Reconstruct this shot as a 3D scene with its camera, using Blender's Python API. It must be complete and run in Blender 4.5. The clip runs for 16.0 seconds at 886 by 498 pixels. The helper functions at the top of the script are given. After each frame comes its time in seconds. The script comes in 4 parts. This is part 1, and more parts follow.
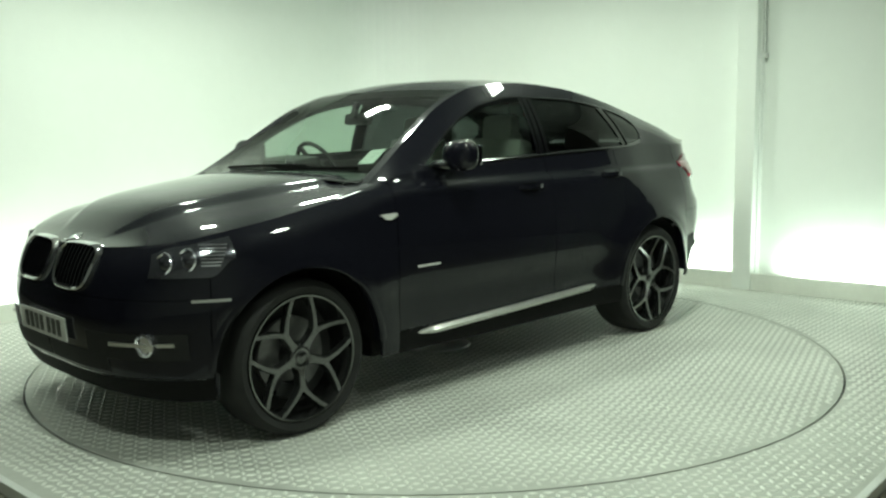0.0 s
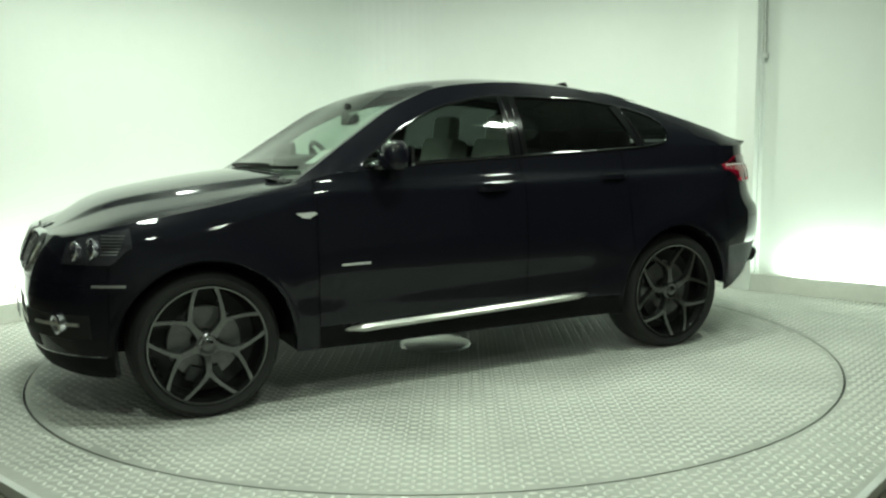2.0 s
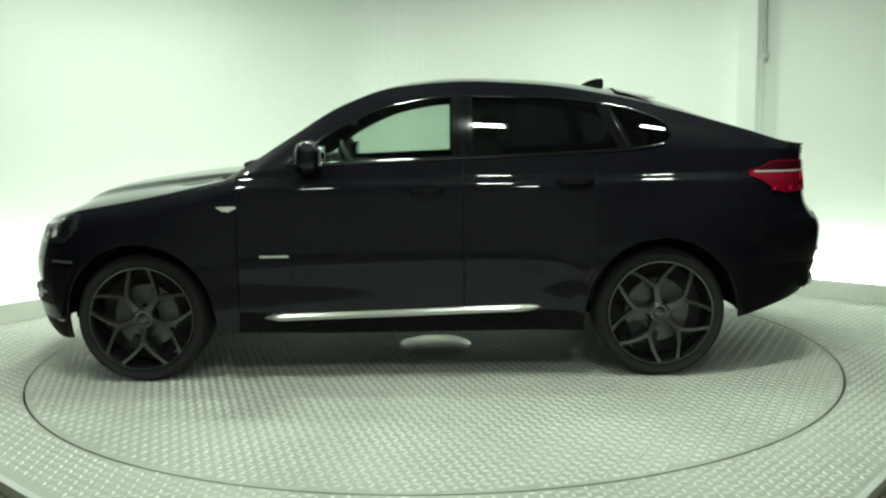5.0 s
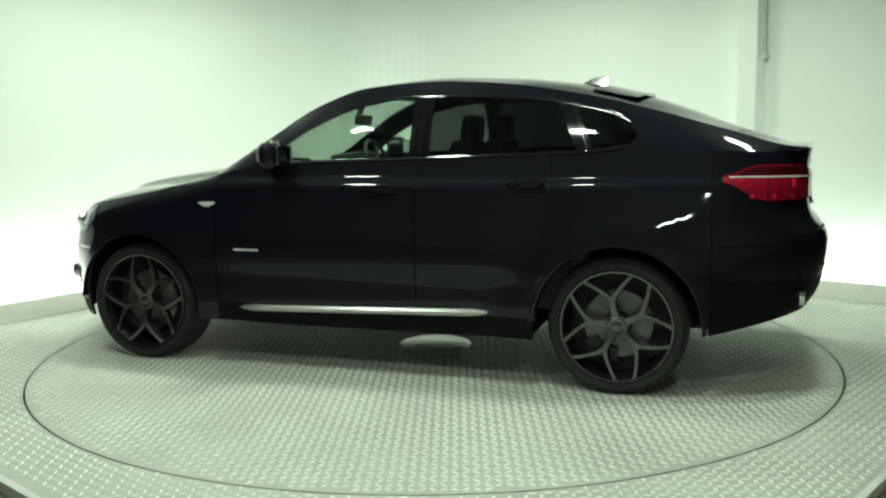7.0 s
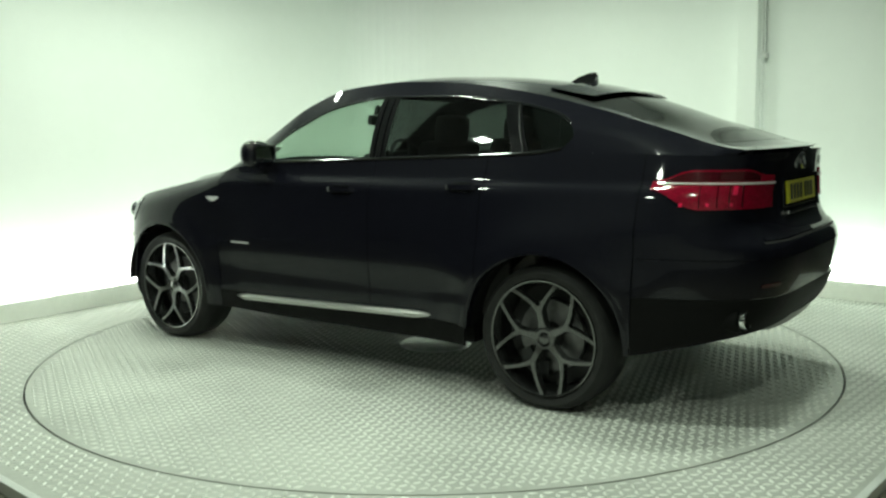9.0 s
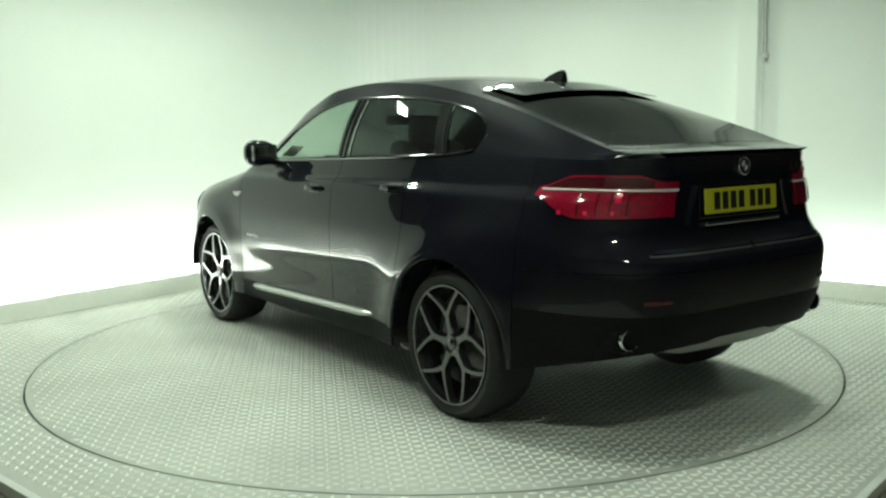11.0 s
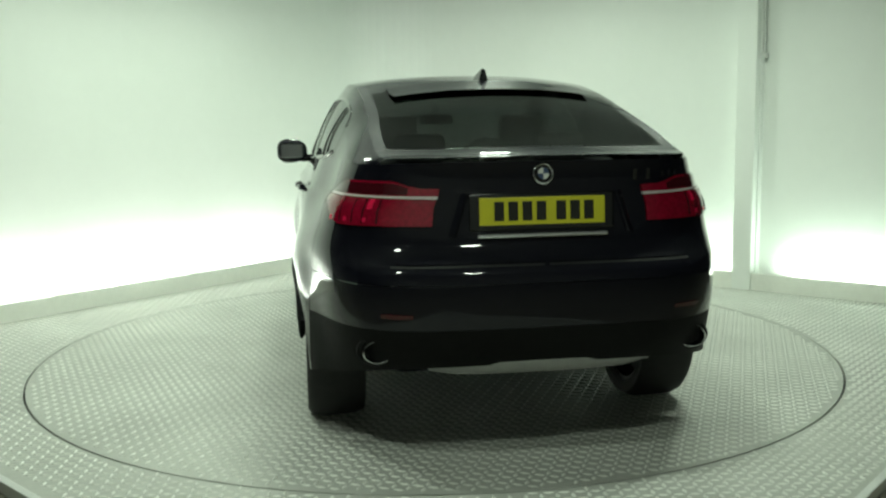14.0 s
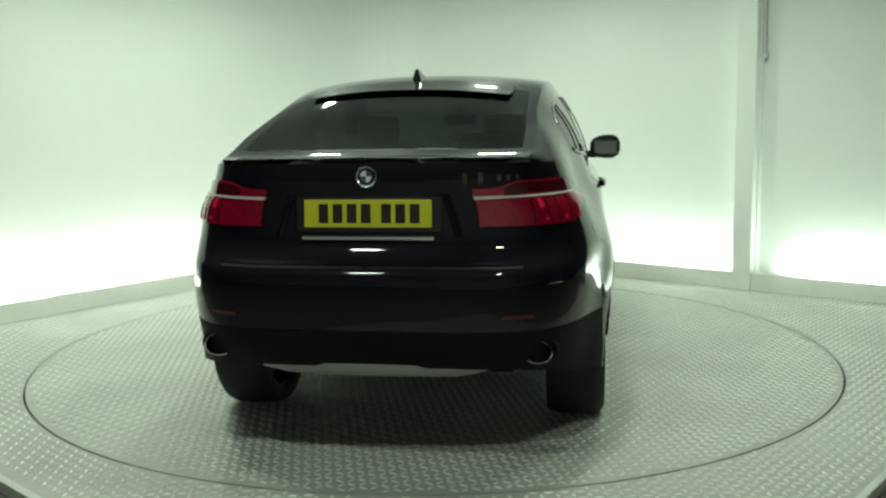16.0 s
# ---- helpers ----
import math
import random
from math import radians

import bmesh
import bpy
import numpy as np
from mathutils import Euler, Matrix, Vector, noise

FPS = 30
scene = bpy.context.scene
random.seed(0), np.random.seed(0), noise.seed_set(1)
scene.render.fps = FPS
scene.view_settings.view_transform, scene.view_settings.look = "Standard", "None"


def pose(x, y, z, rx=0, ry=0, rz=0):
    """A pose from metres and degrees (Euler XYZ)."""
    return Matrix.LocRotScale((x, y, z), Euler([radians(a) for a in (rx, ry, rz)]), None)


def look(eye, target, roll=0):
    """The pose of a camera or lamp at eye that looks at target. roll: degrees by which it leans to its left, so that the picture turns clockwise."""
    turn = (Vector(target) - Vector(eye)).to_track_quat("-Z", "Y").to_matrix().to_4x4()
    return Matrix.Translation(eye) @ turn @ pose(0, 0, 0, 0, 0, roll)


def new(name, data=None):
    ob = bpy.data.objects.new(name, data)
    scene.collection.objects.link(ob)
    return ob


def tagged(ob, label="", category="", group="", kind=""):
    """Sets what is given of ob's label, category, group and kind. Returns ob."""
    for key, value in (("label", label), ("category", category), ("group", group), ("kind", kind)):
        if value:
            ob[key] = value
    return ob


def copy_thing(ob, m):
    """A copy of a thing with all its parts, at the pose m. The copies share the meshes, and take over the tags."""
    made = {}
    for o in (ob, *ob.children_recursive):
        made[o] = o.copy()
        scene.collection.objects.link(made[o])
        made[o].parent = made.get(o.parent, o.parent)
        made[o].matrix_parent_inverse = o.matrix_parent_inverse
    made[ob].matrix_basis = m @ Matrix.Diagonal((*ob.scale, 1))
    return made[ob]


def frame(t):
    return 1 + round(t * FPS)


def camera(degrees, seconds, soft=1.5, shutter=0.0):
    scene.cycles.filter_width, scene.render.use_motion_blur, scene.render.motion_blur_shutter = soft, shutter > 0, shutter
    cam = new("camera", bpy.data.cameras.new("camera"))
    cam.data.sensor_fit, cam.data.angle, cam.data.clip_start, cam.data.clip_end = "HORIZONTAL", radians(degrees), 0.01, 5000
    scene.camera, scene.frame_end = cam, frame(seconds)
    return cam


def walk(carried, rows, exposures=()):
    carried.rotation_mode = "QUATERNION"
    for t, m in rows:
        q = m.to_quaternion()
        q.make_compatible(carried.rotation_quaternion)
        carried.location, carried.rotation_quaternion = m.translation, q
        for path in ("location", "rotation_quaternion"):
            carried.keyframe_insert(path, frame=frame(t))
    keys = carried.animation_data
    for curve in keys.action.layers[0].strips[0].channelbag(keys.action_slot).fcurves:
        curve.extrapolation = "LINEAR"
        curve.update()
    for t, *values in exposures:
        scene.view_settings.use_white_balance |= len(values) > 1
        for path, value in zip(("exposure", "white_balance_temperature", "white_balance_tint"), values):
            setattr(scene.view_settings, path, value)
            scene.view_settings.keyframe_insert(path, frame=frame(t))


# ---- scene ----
# ---- camera ----
cam = camera(52.47, 16.0, soft=2.4)
EYE = Vector((-0.027, -5.809, 1.412))
AIM = Vector((0.01454, 0.99102, -0.13289))
walk(cam, [(0.0, look(EYE, EYE + AIM, -0.80)), (16.0, look(EYE, EYE + AIM, -0.80))],
     [(0.0, 0.05), (9.2, 0.03), (12.5, -0.10), (14.0, -0.22), (16.0, -0.26)])

# ---- light ----
TURN_START, TURN_RATE = 223.87, -8.973
world = bpy.data.worlds.new("world")
world.use_nodes = True
world.node_tree.nodes["Background"].inputs[0].default_value = (0.55, 0.65, 0.6, 1)
world.node_tree.nodes["Background"].inputs[1].default_value = 0.02
scene.world = world

# the last two, over the camera, are unseen fill added for tail and near floor
LAMPS = [(0.45, -2.0), (-1.75, -1.65), (2.05, -1.25), (-0.35, -0.25), (-1.95, 0.45), (1.7, 0.35), (-1.0, 1.35), (0.55, 1.5), (-1.2, -3.8), (0.85, -4.4)]
CEILING_Z = 3.05
LAMP_POWER = 26
TUBE_POWER = 17


def area_lamp(name, size_x, size_y, power, colour, m):
    data = bpy.data.lights.new(name, "AREA")
    data.shape, data.size, data.size_y, data.energy, data.color = "RECTANGLE", size_x, size_y, power, colour
    ob = new(name, data)
    ob.matrix_world = m
    return tagged(ob, kind="structure")


for lx, ly in LAMPS:
    area_lamp("ceiling_lamp_light", 0.27, 0.15, LAMP_POWER, (0.84, 1.0, 0.81), pose(lx, ly, CEILING_Z - 0.075, 0, 0, 0))

# ---- materials ----


def material(name, colour, rough=0.5, metal=0.0, coat=0.0, noise_scale=0.0, amount=0.0, bump=0.0, bump_scale=200.0, emit=0.0, emit_colour=None,
             transmission=0.0, ior=1.45, specular=0.5, rough_amount=0.0, coat_ior=1.5):
    """A Principled material with two scales of colour variation, uneven gloss and a fine bump."""
    m = bpy.data.materials.new(name)
    m.use_nodes = True
    nt = m.node_tree
    b = nt.nodes["Principled BSDF"]
    b.inputs["Base Color"].default_value = (*colour, 1)
    b.inputs["Roughness"].default_value = rough
    b.inputs["Metallic"].default_value = metal
    b.inputs["Coat Weight"].default_value = coat
    b.inputs["Coat Roughness"].default_value = 0.03
    b.inputs["Coat IOR"].default_value = coat_ior
    b.inputs["Transmission Weight"].default_value = transmission
    b.inputs["IOR"].default_value = ior
    b.inputs["Specular IOR Level"].default_value = specular
    if emit:
        b.inputs["Emission Color"].default_value = (*(emit_colour or colour), 1)
        b.inputs["Emission Strength"].default_value = emit
    if noise_scale:
        co = nt.nodes.new("ShaderNodeTexCoord")
        big = nt.nodes.new("ShaderNodeTexNoise")
        big.inputs["Scale"].default_value, big.inputs["Detail"].default_value = noise_scale, 4
        small = nt.nodes.new("ShaderNodeTexNoise")
        small.inputs["Scale"].default_value, small.inputs["Detail"].default_value = noise_scale * 14, 3
        nt.links.new(co.outputs["Object"], big.inputs["Vector"])
        nt.links.new(co.outputs["Object"], small.inputs["Vector"])
        mixed = nt.nodes.new("ShaderNodeMath")
        mixed.operation = "MULTIPLY_ADD"
        mixed.inputs[1].default_value = 0.35
        nt.links.new(small.outputs["Fac"], mixed.inputs[0])
        nt.links.new(big.outputs["Fac"], mixed.inputs[2])
        span = nt.nodes.new("ShaderNodeMapRange")
        span.inputs["From Min"].default_value, span.inputs["From Max"].default_value = 0.35, 1.0
        span.inputs["To Min"].default_value, span.inputs["To Max"].default_value = 1 - amount, 1 + amount
        nt.links.new(mixed.outputs[0], span.inputs["Value"])
        tint = nt.nodes.new("ShaderNodeMix")
        tint.data_type, tint.blend_type = "RGBA", "MULTIPLY"
        tint.inputs[0].default_value = 1
        tint.inputs[6].default_value = (*colour, 1)
        nt.links.new(span.outputs[0], tint.inputs[7])
        nt.links.new(tint.outputs[2], b.inputs["Base Color"])
        if rough_amount:
            gloss = nt.nodes.new("ShaderNodeMapRange")
            gloss.inputs["From Min"].default_value, gloss.inputs["From Max"].default_value = 0.35, 1.0
            gloss.inputs["To Min"].default_value, gloss.inputs["To Max"].default_value = rough - rough_amount, rough + rough_amount
            nt.links.new(mixed.outputs[0], gloss.inputs["Value"])
            nt.links.new(gloss.outputs[0], b.inputs["Roughness"])
    if bump:
        co2 = nt.nodes.new("ShaderNodeTexCoord")
        grain = nt.nodes.new("ShaderNodeTexNoise")
        grain.inputs["Scale"].default_value, grain.inputs["Detail"].default_value = bump_scale, 4
        relief = nt.nodes.new("ShaderNodeBump")
        relief.inputs["Strength"].default_value, relief.inputs["Distance"].default_value = bump, 0.002
        nt.links.new(co2.outputs["Object"], grain.inputs["Vector"])
        nt.links.new(grain.outputs["Fac"], relief.inputs["Height"])
        nt.links.new(relief.outputs[0], b.inputs["Normal"])
    return m


WALL = material("white_wall_paint", (0.80, 0.83, 0.79), 0.6, noise_scale=0.7, amount=0.03, bump=0.15, bump_scale=60)
SKIRT = material("skirting_paint", (0.82, 0.83, 0.77), 0.45, noise_scale=2.0, amount=0.10, bump=0.1)
# dark and pale colours of added unseen walls, chosen for what the car reflects
DARK_BACKDROP = material("dark_unseen_backdrop", (0.05, 0.05, 0.055), 0.8, noise_scale=1.0, amount=0.2)
PALE_REFLECTOR = material("pale_unseen_reflector", (0.62, 0.62, 0.61), 0.7, noise_scale=1.0, amount=0.1)
CEIL = material("ceiling_paint", (0.20, 0.21, 0.20), 0.8, noise_scale=1.0, amount=0.05)
PLATE = material("tread_plate_steel", (0.44, 0.45, 0.415), 0.58, 0.10, noise_scale=1.3, amount=0.20, bump=0.25, bump_scale=90, rough_amount=0.10)
# lugs of the plate's steel; their glints are put into a lighter colour
LUG = material("lightened_tread_lug", (0.72, 0.73, 0.68), 0.46, 0.15, noise_scale=1.6, amount=0.22, rough_amount=0.08)
DULL_STEEL = material("dull_steel", (0.60, 0.61, 0.59), 0.45, 0.3, noise_scale=5, amount=0.15, bump=0.2)
COVER = material("worn_bright_steel", (0.82, 0.83, 0.80), 0.32, 0.55, noise_scale=7, amount=0.12, bump=0.2)
GAP = material("dark_gap", (0.02, 0.02, 0.02), 0.8, noise_scale=9, amount=0.2)
CONCRETE = material("brown_concrete", (0.20, 0.19, 0.15), 0.8, noise_scale=2.2, amount=0.25, bump=0.5, bump_scale=40)
TUBE = material("lit_tube", (1, 1, 1), 0.5, emit=30.0, emit_colour=(0.90, 1.0, 0.93))
LAMP_GLOW = material("lamp_diffuser", (1, 1, 1), 0.5, emit=6.0, emit_colour=(0.92, 0.96, 1.0))
WHITE_METAL = material("white_enamel", (0.75, 0.77, 0.74), 0.4, noise_scale=6, amount=0.05)
PAINT = material("black_metallic_paint", (0.0058, 0.0058, 0.0098), 0.40, 0.0, coat=1.0, noise_scale=500, amount=0.5, specular=0.03, coat_ior=1.36)
PLASTIC = material("black_plastic", (0.007, 0.007, 0.007), 0.55, specular=0.08, noise_scale=30, amount=0.2, bump=0.2, bump_scale=400)
GLOSS_BLACK = material("gloss_black_trim", (0.004, 0.004, 0.005), 0.12, coat=0.5, noise_scale=40, amount=0.2)
CHROME = material("chrome", (0.75, 0.76, 0.78), 0.10, 1.0, noise_scale=30, amount=0.05)
# mirror darkened in its colour, standing for a dark room reflected in it
MIRROR = material("darkened_mirror_glass", (0.30, 0.31, 0.32), 0.03, 1.0, noise_scale=20, amount=0.03)
SATIN = material("satin_aluminium", (0.62, 0.62, 0.60), 0.30, 0.9, noise_scale=40, amount=0.08)
SKID = material("grey_skid_plate", (0.32, 0.32, 0.31), 0.4, 0.4, noise_scale=20, amount=0.1)
ALLOY = material("anthracite_alloy", (0.115, 0.116, 0.117), 0.20, 0.9, coat=0.4, noise_scale=25, amount=0.15)
ALLOY_DARK = material("dark_rim_barrel", (0.035, 0.036, 0.037), 0.4, 0.7, noise_scale=25, amount=0.12)
HOLE = material("dark_opening", (0.006, 0.006, 0.006), 0.7, noise_scale=30, amount=0.2)
BRAKE = material("brake_disc_face", (0.15, 0.15, 0.15), 0.38, 0.6, noise_scale=30, amount=0.25)
RUBBER = material("tyre_rubber", (0.013, 0.013, 0.013), 0.75, noise_scale=18, amount=0.3, bump=0.3, bump_scale=150)
RED_LENS = material("red_lens", (0.24, 0.003, 0.020), 0.12, coat=1.0, noise_scale=60, amount=0.35)
DARK_RED = material("dark_red_lens", (0.055, 0.003, 0.007), 0.12, coat=1.0, noise_scale=60, amount=0.3)
RED_CELL = material("red_reflex_cell", (0.75, 0.012, 0.07), 0.15, coat=1.0, noise_scale=120, amount=0.4)
CLEAR_LENS = material("clear_strip_lens", (0.62, 0.55, 0.56), 0.15, coat=1.0, noise_scale=50, amount=0.1)
LAMP_DARK = material("headlamp_inside", (0.07, 0.07, 0.085), 0.20, 0.7, coat=1.0, noise_scale=40, amount=0.3)
LAMP_BRIGHT = material("headlamp_reflector", (0.85, 0.85, 0.92), 0.14, 1.0, noise_scale=40, amount=0.2)
YELLOW = material("yellow_plate", (0.58, 0.55, 0.03), 0.35, noise_scale=20, amount=0.06)
PLATE_WHITE = material("white_plate", (0.62, 0.62, 0.60), 0.35, noise_scale=20, amount=0.06)
BAR_BLACK = material("plate_ink", (0.015, 0.015, 0.012), 0.4, noise_scale=60, amount=0.1)
LEATHER = material("grey_leather", (0.40, 0.39, 0.37), 0.5, noise_scale=8, amount=0.1, bump=0.3, bump_scale=250)
DASH = material("dark_dashboard", (0.02, 0.02, 0.02), 0.6, noise_scale=12, amount=0.2, bump=0.2, bump_scale=300)
PAPER = material("white_sticker", (0.72, 0.74, 0.70), 0.6, noise_scale=30, amount=0.06)
BADGE_BLUE = material("badge_blue", (0.04, 0.06, 0.13), 0.3, coat=0.5, noise_scale=60, amount=0.1)


def glass(name, tint, share):
    """Thin car glass: a tinted clear sheet with a glossy face. share: how much light the sheet stops."""
    m = bpy.data.materials.new(name)
    m.use_nodes = True
    nt = m.node_tree
    nt.nodes.remove(nt.nodes["Principled BSDF"])
    out = nt.nodes["Material Output"]
    clear = nt.nodes.new("ShaderNodeBsdfTransparent")
    clear.inputs[0].default_value = (*[c * (1 - share) for c in tint], 1)
    shine = nt.nodes.new("ShaderNodeBsdfGlossy")
    shine.inputs["Roughness"].default_value = 0.02
    facing = nt.nodes.new("ShaderNodeLayerWeight")
    facing.inputs[0].default_value = 0.5
    power = nt.nodes.new("ShaderNodeMath")
    power.operation = "POWER"
    power.inputs[1].default_value = 5.0
    fres = nt.nodes.new("ShaderNodeMath")
    fres.operation = "MULTIPLY_ADD"
    fres.inputs[1].default_value, fres.inputs[2].default_value = 0.92, 0.06
    nt.links.new(facing.outputs["Facing"], power.inputs[0])
    nt.links.new(power.outputs[0], fres.inputs[0])
    mix = nt.nodes.new("ShaderNodeMixShader")
    nt.links.new(fres.outputs[0], mix.inputs[0])
    nt.links.new(clear.outputs[0], mix.inputs[1])
    nt.links.new(shine.outputs[0], mix.inputs[2])
    nt.links.new(mix.outputs[0], out.inputs[0])
    return m


GLASS = glass("clear_car_glass", (0.80, 0.92, 0.84), 0.18)
REAR_GLASS = glass("dark_rear_glass", (0.75, 0.85, 0.85), 0.965)
DARK_GLASS = glass("privacy_glass", (0.75, 0.85, 0.85), 0.91)

# ---- mesh helpers ----


def part(name, bm, mat, parent=None, label="", smooth=False):
    """Link a bmesh as one mesh object, under a thing or a part."""
    me = bpy.data.meshes.new(name)
    bm.to_mesh(me)
    bm.free()
    for p in me.polygons:
        p.use_smooth = smooth
    if smooth:
        me.set_sharp_from_angle(angle=radians(38))
    me.materials.append(mat)
    ob = new(name, me)
    if parent is not None:
        ob.parent = parent
    if label:
        ob["label"] = label
    return ob


def add_box(bm, x0, x1, y0, y1, z0, z1, bevel=0.0, m=None):
    r = bmesh.ops.create_cube(bm, size=1)
    vs = r["verts"]
    bmesh.ops.scale(bm, vec=(x1 - x0, y1 - y0, z1 - z0), verts=vs)
    bmesh.ops.translate(bm, vec=((x0 + x1) / 2, (y0 + y1) / 2, (z0 + z1) / 2), verts=vs)
    if bevel:
        es = list({e for v in vs for e in v.link_edges})
        r = bmesh.ops.bevel(bm, geom=es, offset=bevel, segments=2, affect="EDGES", profile=0.6)
        vs = list({v for f in r["faces"] for v in f.verts} | {v for v in vs if v.is_valid})
    if m is not None:
        bmesh.ops.transform(bm, matrix=m, verts=vs)
    return vs


def box(x0, x1, y0, y1, z0, z1, bevel=0.0, m=None):
    bm = bmesh.new()
    add_box(bm, x0, x1, y0, y1, z0, z1, bevel, m)
    return bm


def add_lathe(bm, profile, steps=48, m=None, closed=True):
    """Turn a profile of (radius, height) round z."""
    rings = []
    for i in range(steps):
        a = 2 * math.pi * i / steps
        rings.append([bm.verts.new((r * math.cos(a), r * math.sin(a), h)) for r, h in profile])
    n = len(profile)
    for i in range(steps):
        a, b = rings[i], rings[(i + 1) % steps]
        for j in range(n if closed else n - 1):
            k = (j + 1) % n
            bm.faces.new((a[j], b[j], b[k], a[k]))
    vs = [v for r in rings for v in r]
    if m is not None:
        bmesh.ops.transform(bm, matrix=m, verts=vs)
    bmesh.ops.remove_doubles(bm, verts=vs, dist=1e-6)
    bmesh.ops.recalc_face_normals(bm, faces=bm.faces)


def lathe(profile, steps=48, m=None, closed=True):
    bm = bmesh.new()
    add_lathe(bm, profile, steps, m, closed)
    return bm


def curve_of(keys):
    """A smooth monotone curve through (x, value) pairs, given from small to large x."""
    xs = [k[0] for k in keys]
    ys = [k[1] for k in keys]
    n = len(xs)
    d = [(ys[i + 1] - ys[i]) / (xs[i + 1] - xs[i]) for i in range(n - 1)]
    s = [d[0]] + [0 if d[i - 1] * d[i] <= 0 else 2 * d[i - 1] * d[i] / (d[i - 1] + d[i]) for i in range(1, n - 1)] + [d[-1]]

    def at(x):
        x = min(max(x, xs[0]), xs[-1])
        i = 0
        while i < n - 2 and x > xs[i + 1]:
            i += 1
        h = xs[i + 1] - xs[i]
        t = (x - xs[i]) / h
        return ((1 + 2 * t) * (1 - t) ** 2 * ys[i] + t * (1 - t) ** 2 * h * s[i] + t * t * (3 - 2 * t) * ys[i + 1] + t * t * (t - 1) * h * s[i + 1])

    return at

# ---- the room: a square bay turned to its corner, open towards the camera ----
TURN_ROOM, ROOM_H = 47.5, CEILING_Z
ROOM = pose(0, 0, 0, 0, 0, TURN_ROOM)
# the walls' inner faces in the room's own axes: they splay a little from the right angle
HALF_U, HALF_V, SLOPE_U, SLOPE_V, CORNER_R = 3.10, 3.40, 0.0454, 0.0694, 0.7
DISC_R = 2.467
# how far the plate floor reaches on the two open sides
OPEN_U, OPEN_V = 2.845, 2.900


def wall_u(v):
    return HALF_U + SLOPE_U * (HALF_V - CORNER_R - v)


def wall_v(u):
    return HALF_V - SLOPE_V * (HALF_U - CORNER_R - u)



def ground_objects():
    # tread plate round the disc, with a round opening
    bm = bmesh.new()
    n = 192
    inner = [bm.verts.new(((DISC_R + 0.012) * math.cos(2 * math.pi * i / n), (DISC_R + 0.012) * math.sin(2 * math.pi * i / n), 0)) for i in range(n)]
    outer = []
    for i in range(n):
        a = 2 * math.pi * i / n - radians(TURN_ROOM)
        reach_u = 3.32 if math.cos(a) > 0 else OPEN_U
        reach_v = 3.40 if math.sin(a) > 0 else OPEN_V
        k = min(reach_u / max(abs(math.cos(a)), 1e-6), reach_v / max(abs(math.sin(a)), 1e-6))
        p = ROOM @ Vector((k * math.cos(a), k * math.sin(a), 0))
        outer.append(bm.verts.new(p))
    low = [bm.verts.new((v.co.x, v.co.y, -0.03)) for v in inner]
    edge = [bm.verts.new((v.co.x, v.co.y, -0.05)) for v in outer]
    for i in range(n):
        j = (i + 1) % n
        bm.faces.new((inner[i], outer[i], outer[j], inner[j]))
        bm.faces.new((low[i], inner[i], inner[j], low[j]))
        bm.faces.new((outer[i], edge[i], edge[j], outer[j]))
    f = part("floor", bm, PLATE)
    tagged(f, "pale steel tread plate floor round the turntable", "floor", kind="structure")
    return f


def lugs(name, keep, parent, turn):
    """Raised tread lugs, lying crosswise in turn, on the plate."""
    pitch, long_, wide, high = 0.0440, 0.0245, 0.0105, 0.0050
    verts, faces = [], []
    n = int(4.8 / pitch)
    ct, st = math.cos(turn), math.sin(turn)
    for i in range(-n, n + 1):
        for j in range(-n, n + 1):
            u, v = i * pitch, j * pitch
            x, y = ct * u - st * v, st * u + ct * v
            if not keep(x, y):
                continue
            a = turn + (math.pi / 4 if (i + j) % 2 else -math.pi / 4)
            c, s = math.cos(a), math.sin(a)
            k = len(verts)
            for p, q, h in ((-1, 0, 0), (0, -1, 0), (1, 0, 0), (0, 1, 0), (-0.45, 0, 1), (0.45, 0, 1)):
                verts.append((x + c * p * long_ - s * q * wide, y + s * p * long_ + c * q * wide, 0.0003 + h * high))
            faces += [(k, k + 1, k + 4), (k + 1, k + 5, k + 4), (k + 1, k + 2, k + 5), (k + 2, k + 3, k + 5), (k + 3, k + 4, k + 5), (k + 3, k, k + 4)]
    me = bpy.data.meshes.new(name)
    me.from_pydata(verts, [], faces)
    me.materials.append(LUG)
    ob = new(name, me)
    ob.parent = parent
    return tagged(ob, "worn raised lugs of the tread plate, lightened for their glints", kind="stuff")


floor = ground_objects()


def on_floor(x, y):
    p = ROOM.inverted() @ Vector((x, y, 0))
    return math.hypot(x, y) > DISC_R + 0.03 and -OPEN_U + 0.03 < p.x < wall_u(p.y) - 0.15 and -OPEN_V + 0.03 < p.y < wall_v(p.x) - 0.15


lugs("tread_plate_relief", on_floor, floor, radians(TURN_ROOM))

# a dark floor beyond the plate, with a steel edge strip
tagged(part("ground", box(-9, 9, -9, 9, -0.25, -0.05), CONCRETE), "dark brown concrete floor beyond the plate", "floor", kind="structure")
for k, (x0, x1, y0, y1) in enumerate(((-OPEN_U - 0.035, -OPEN_U, -OPEN_V - 0.035, 3.0), (-OPEN_U, 3.2, -OPEN_V - 0.035, -OPEN_V))):
    tagged(part("trim", box(x0, x1, y0, y1, -0.05, 0.004, 0.004, ROOM), DULL_STEEL), "dull steel edge strip of the plate floor", "edge strip", kind="structure")


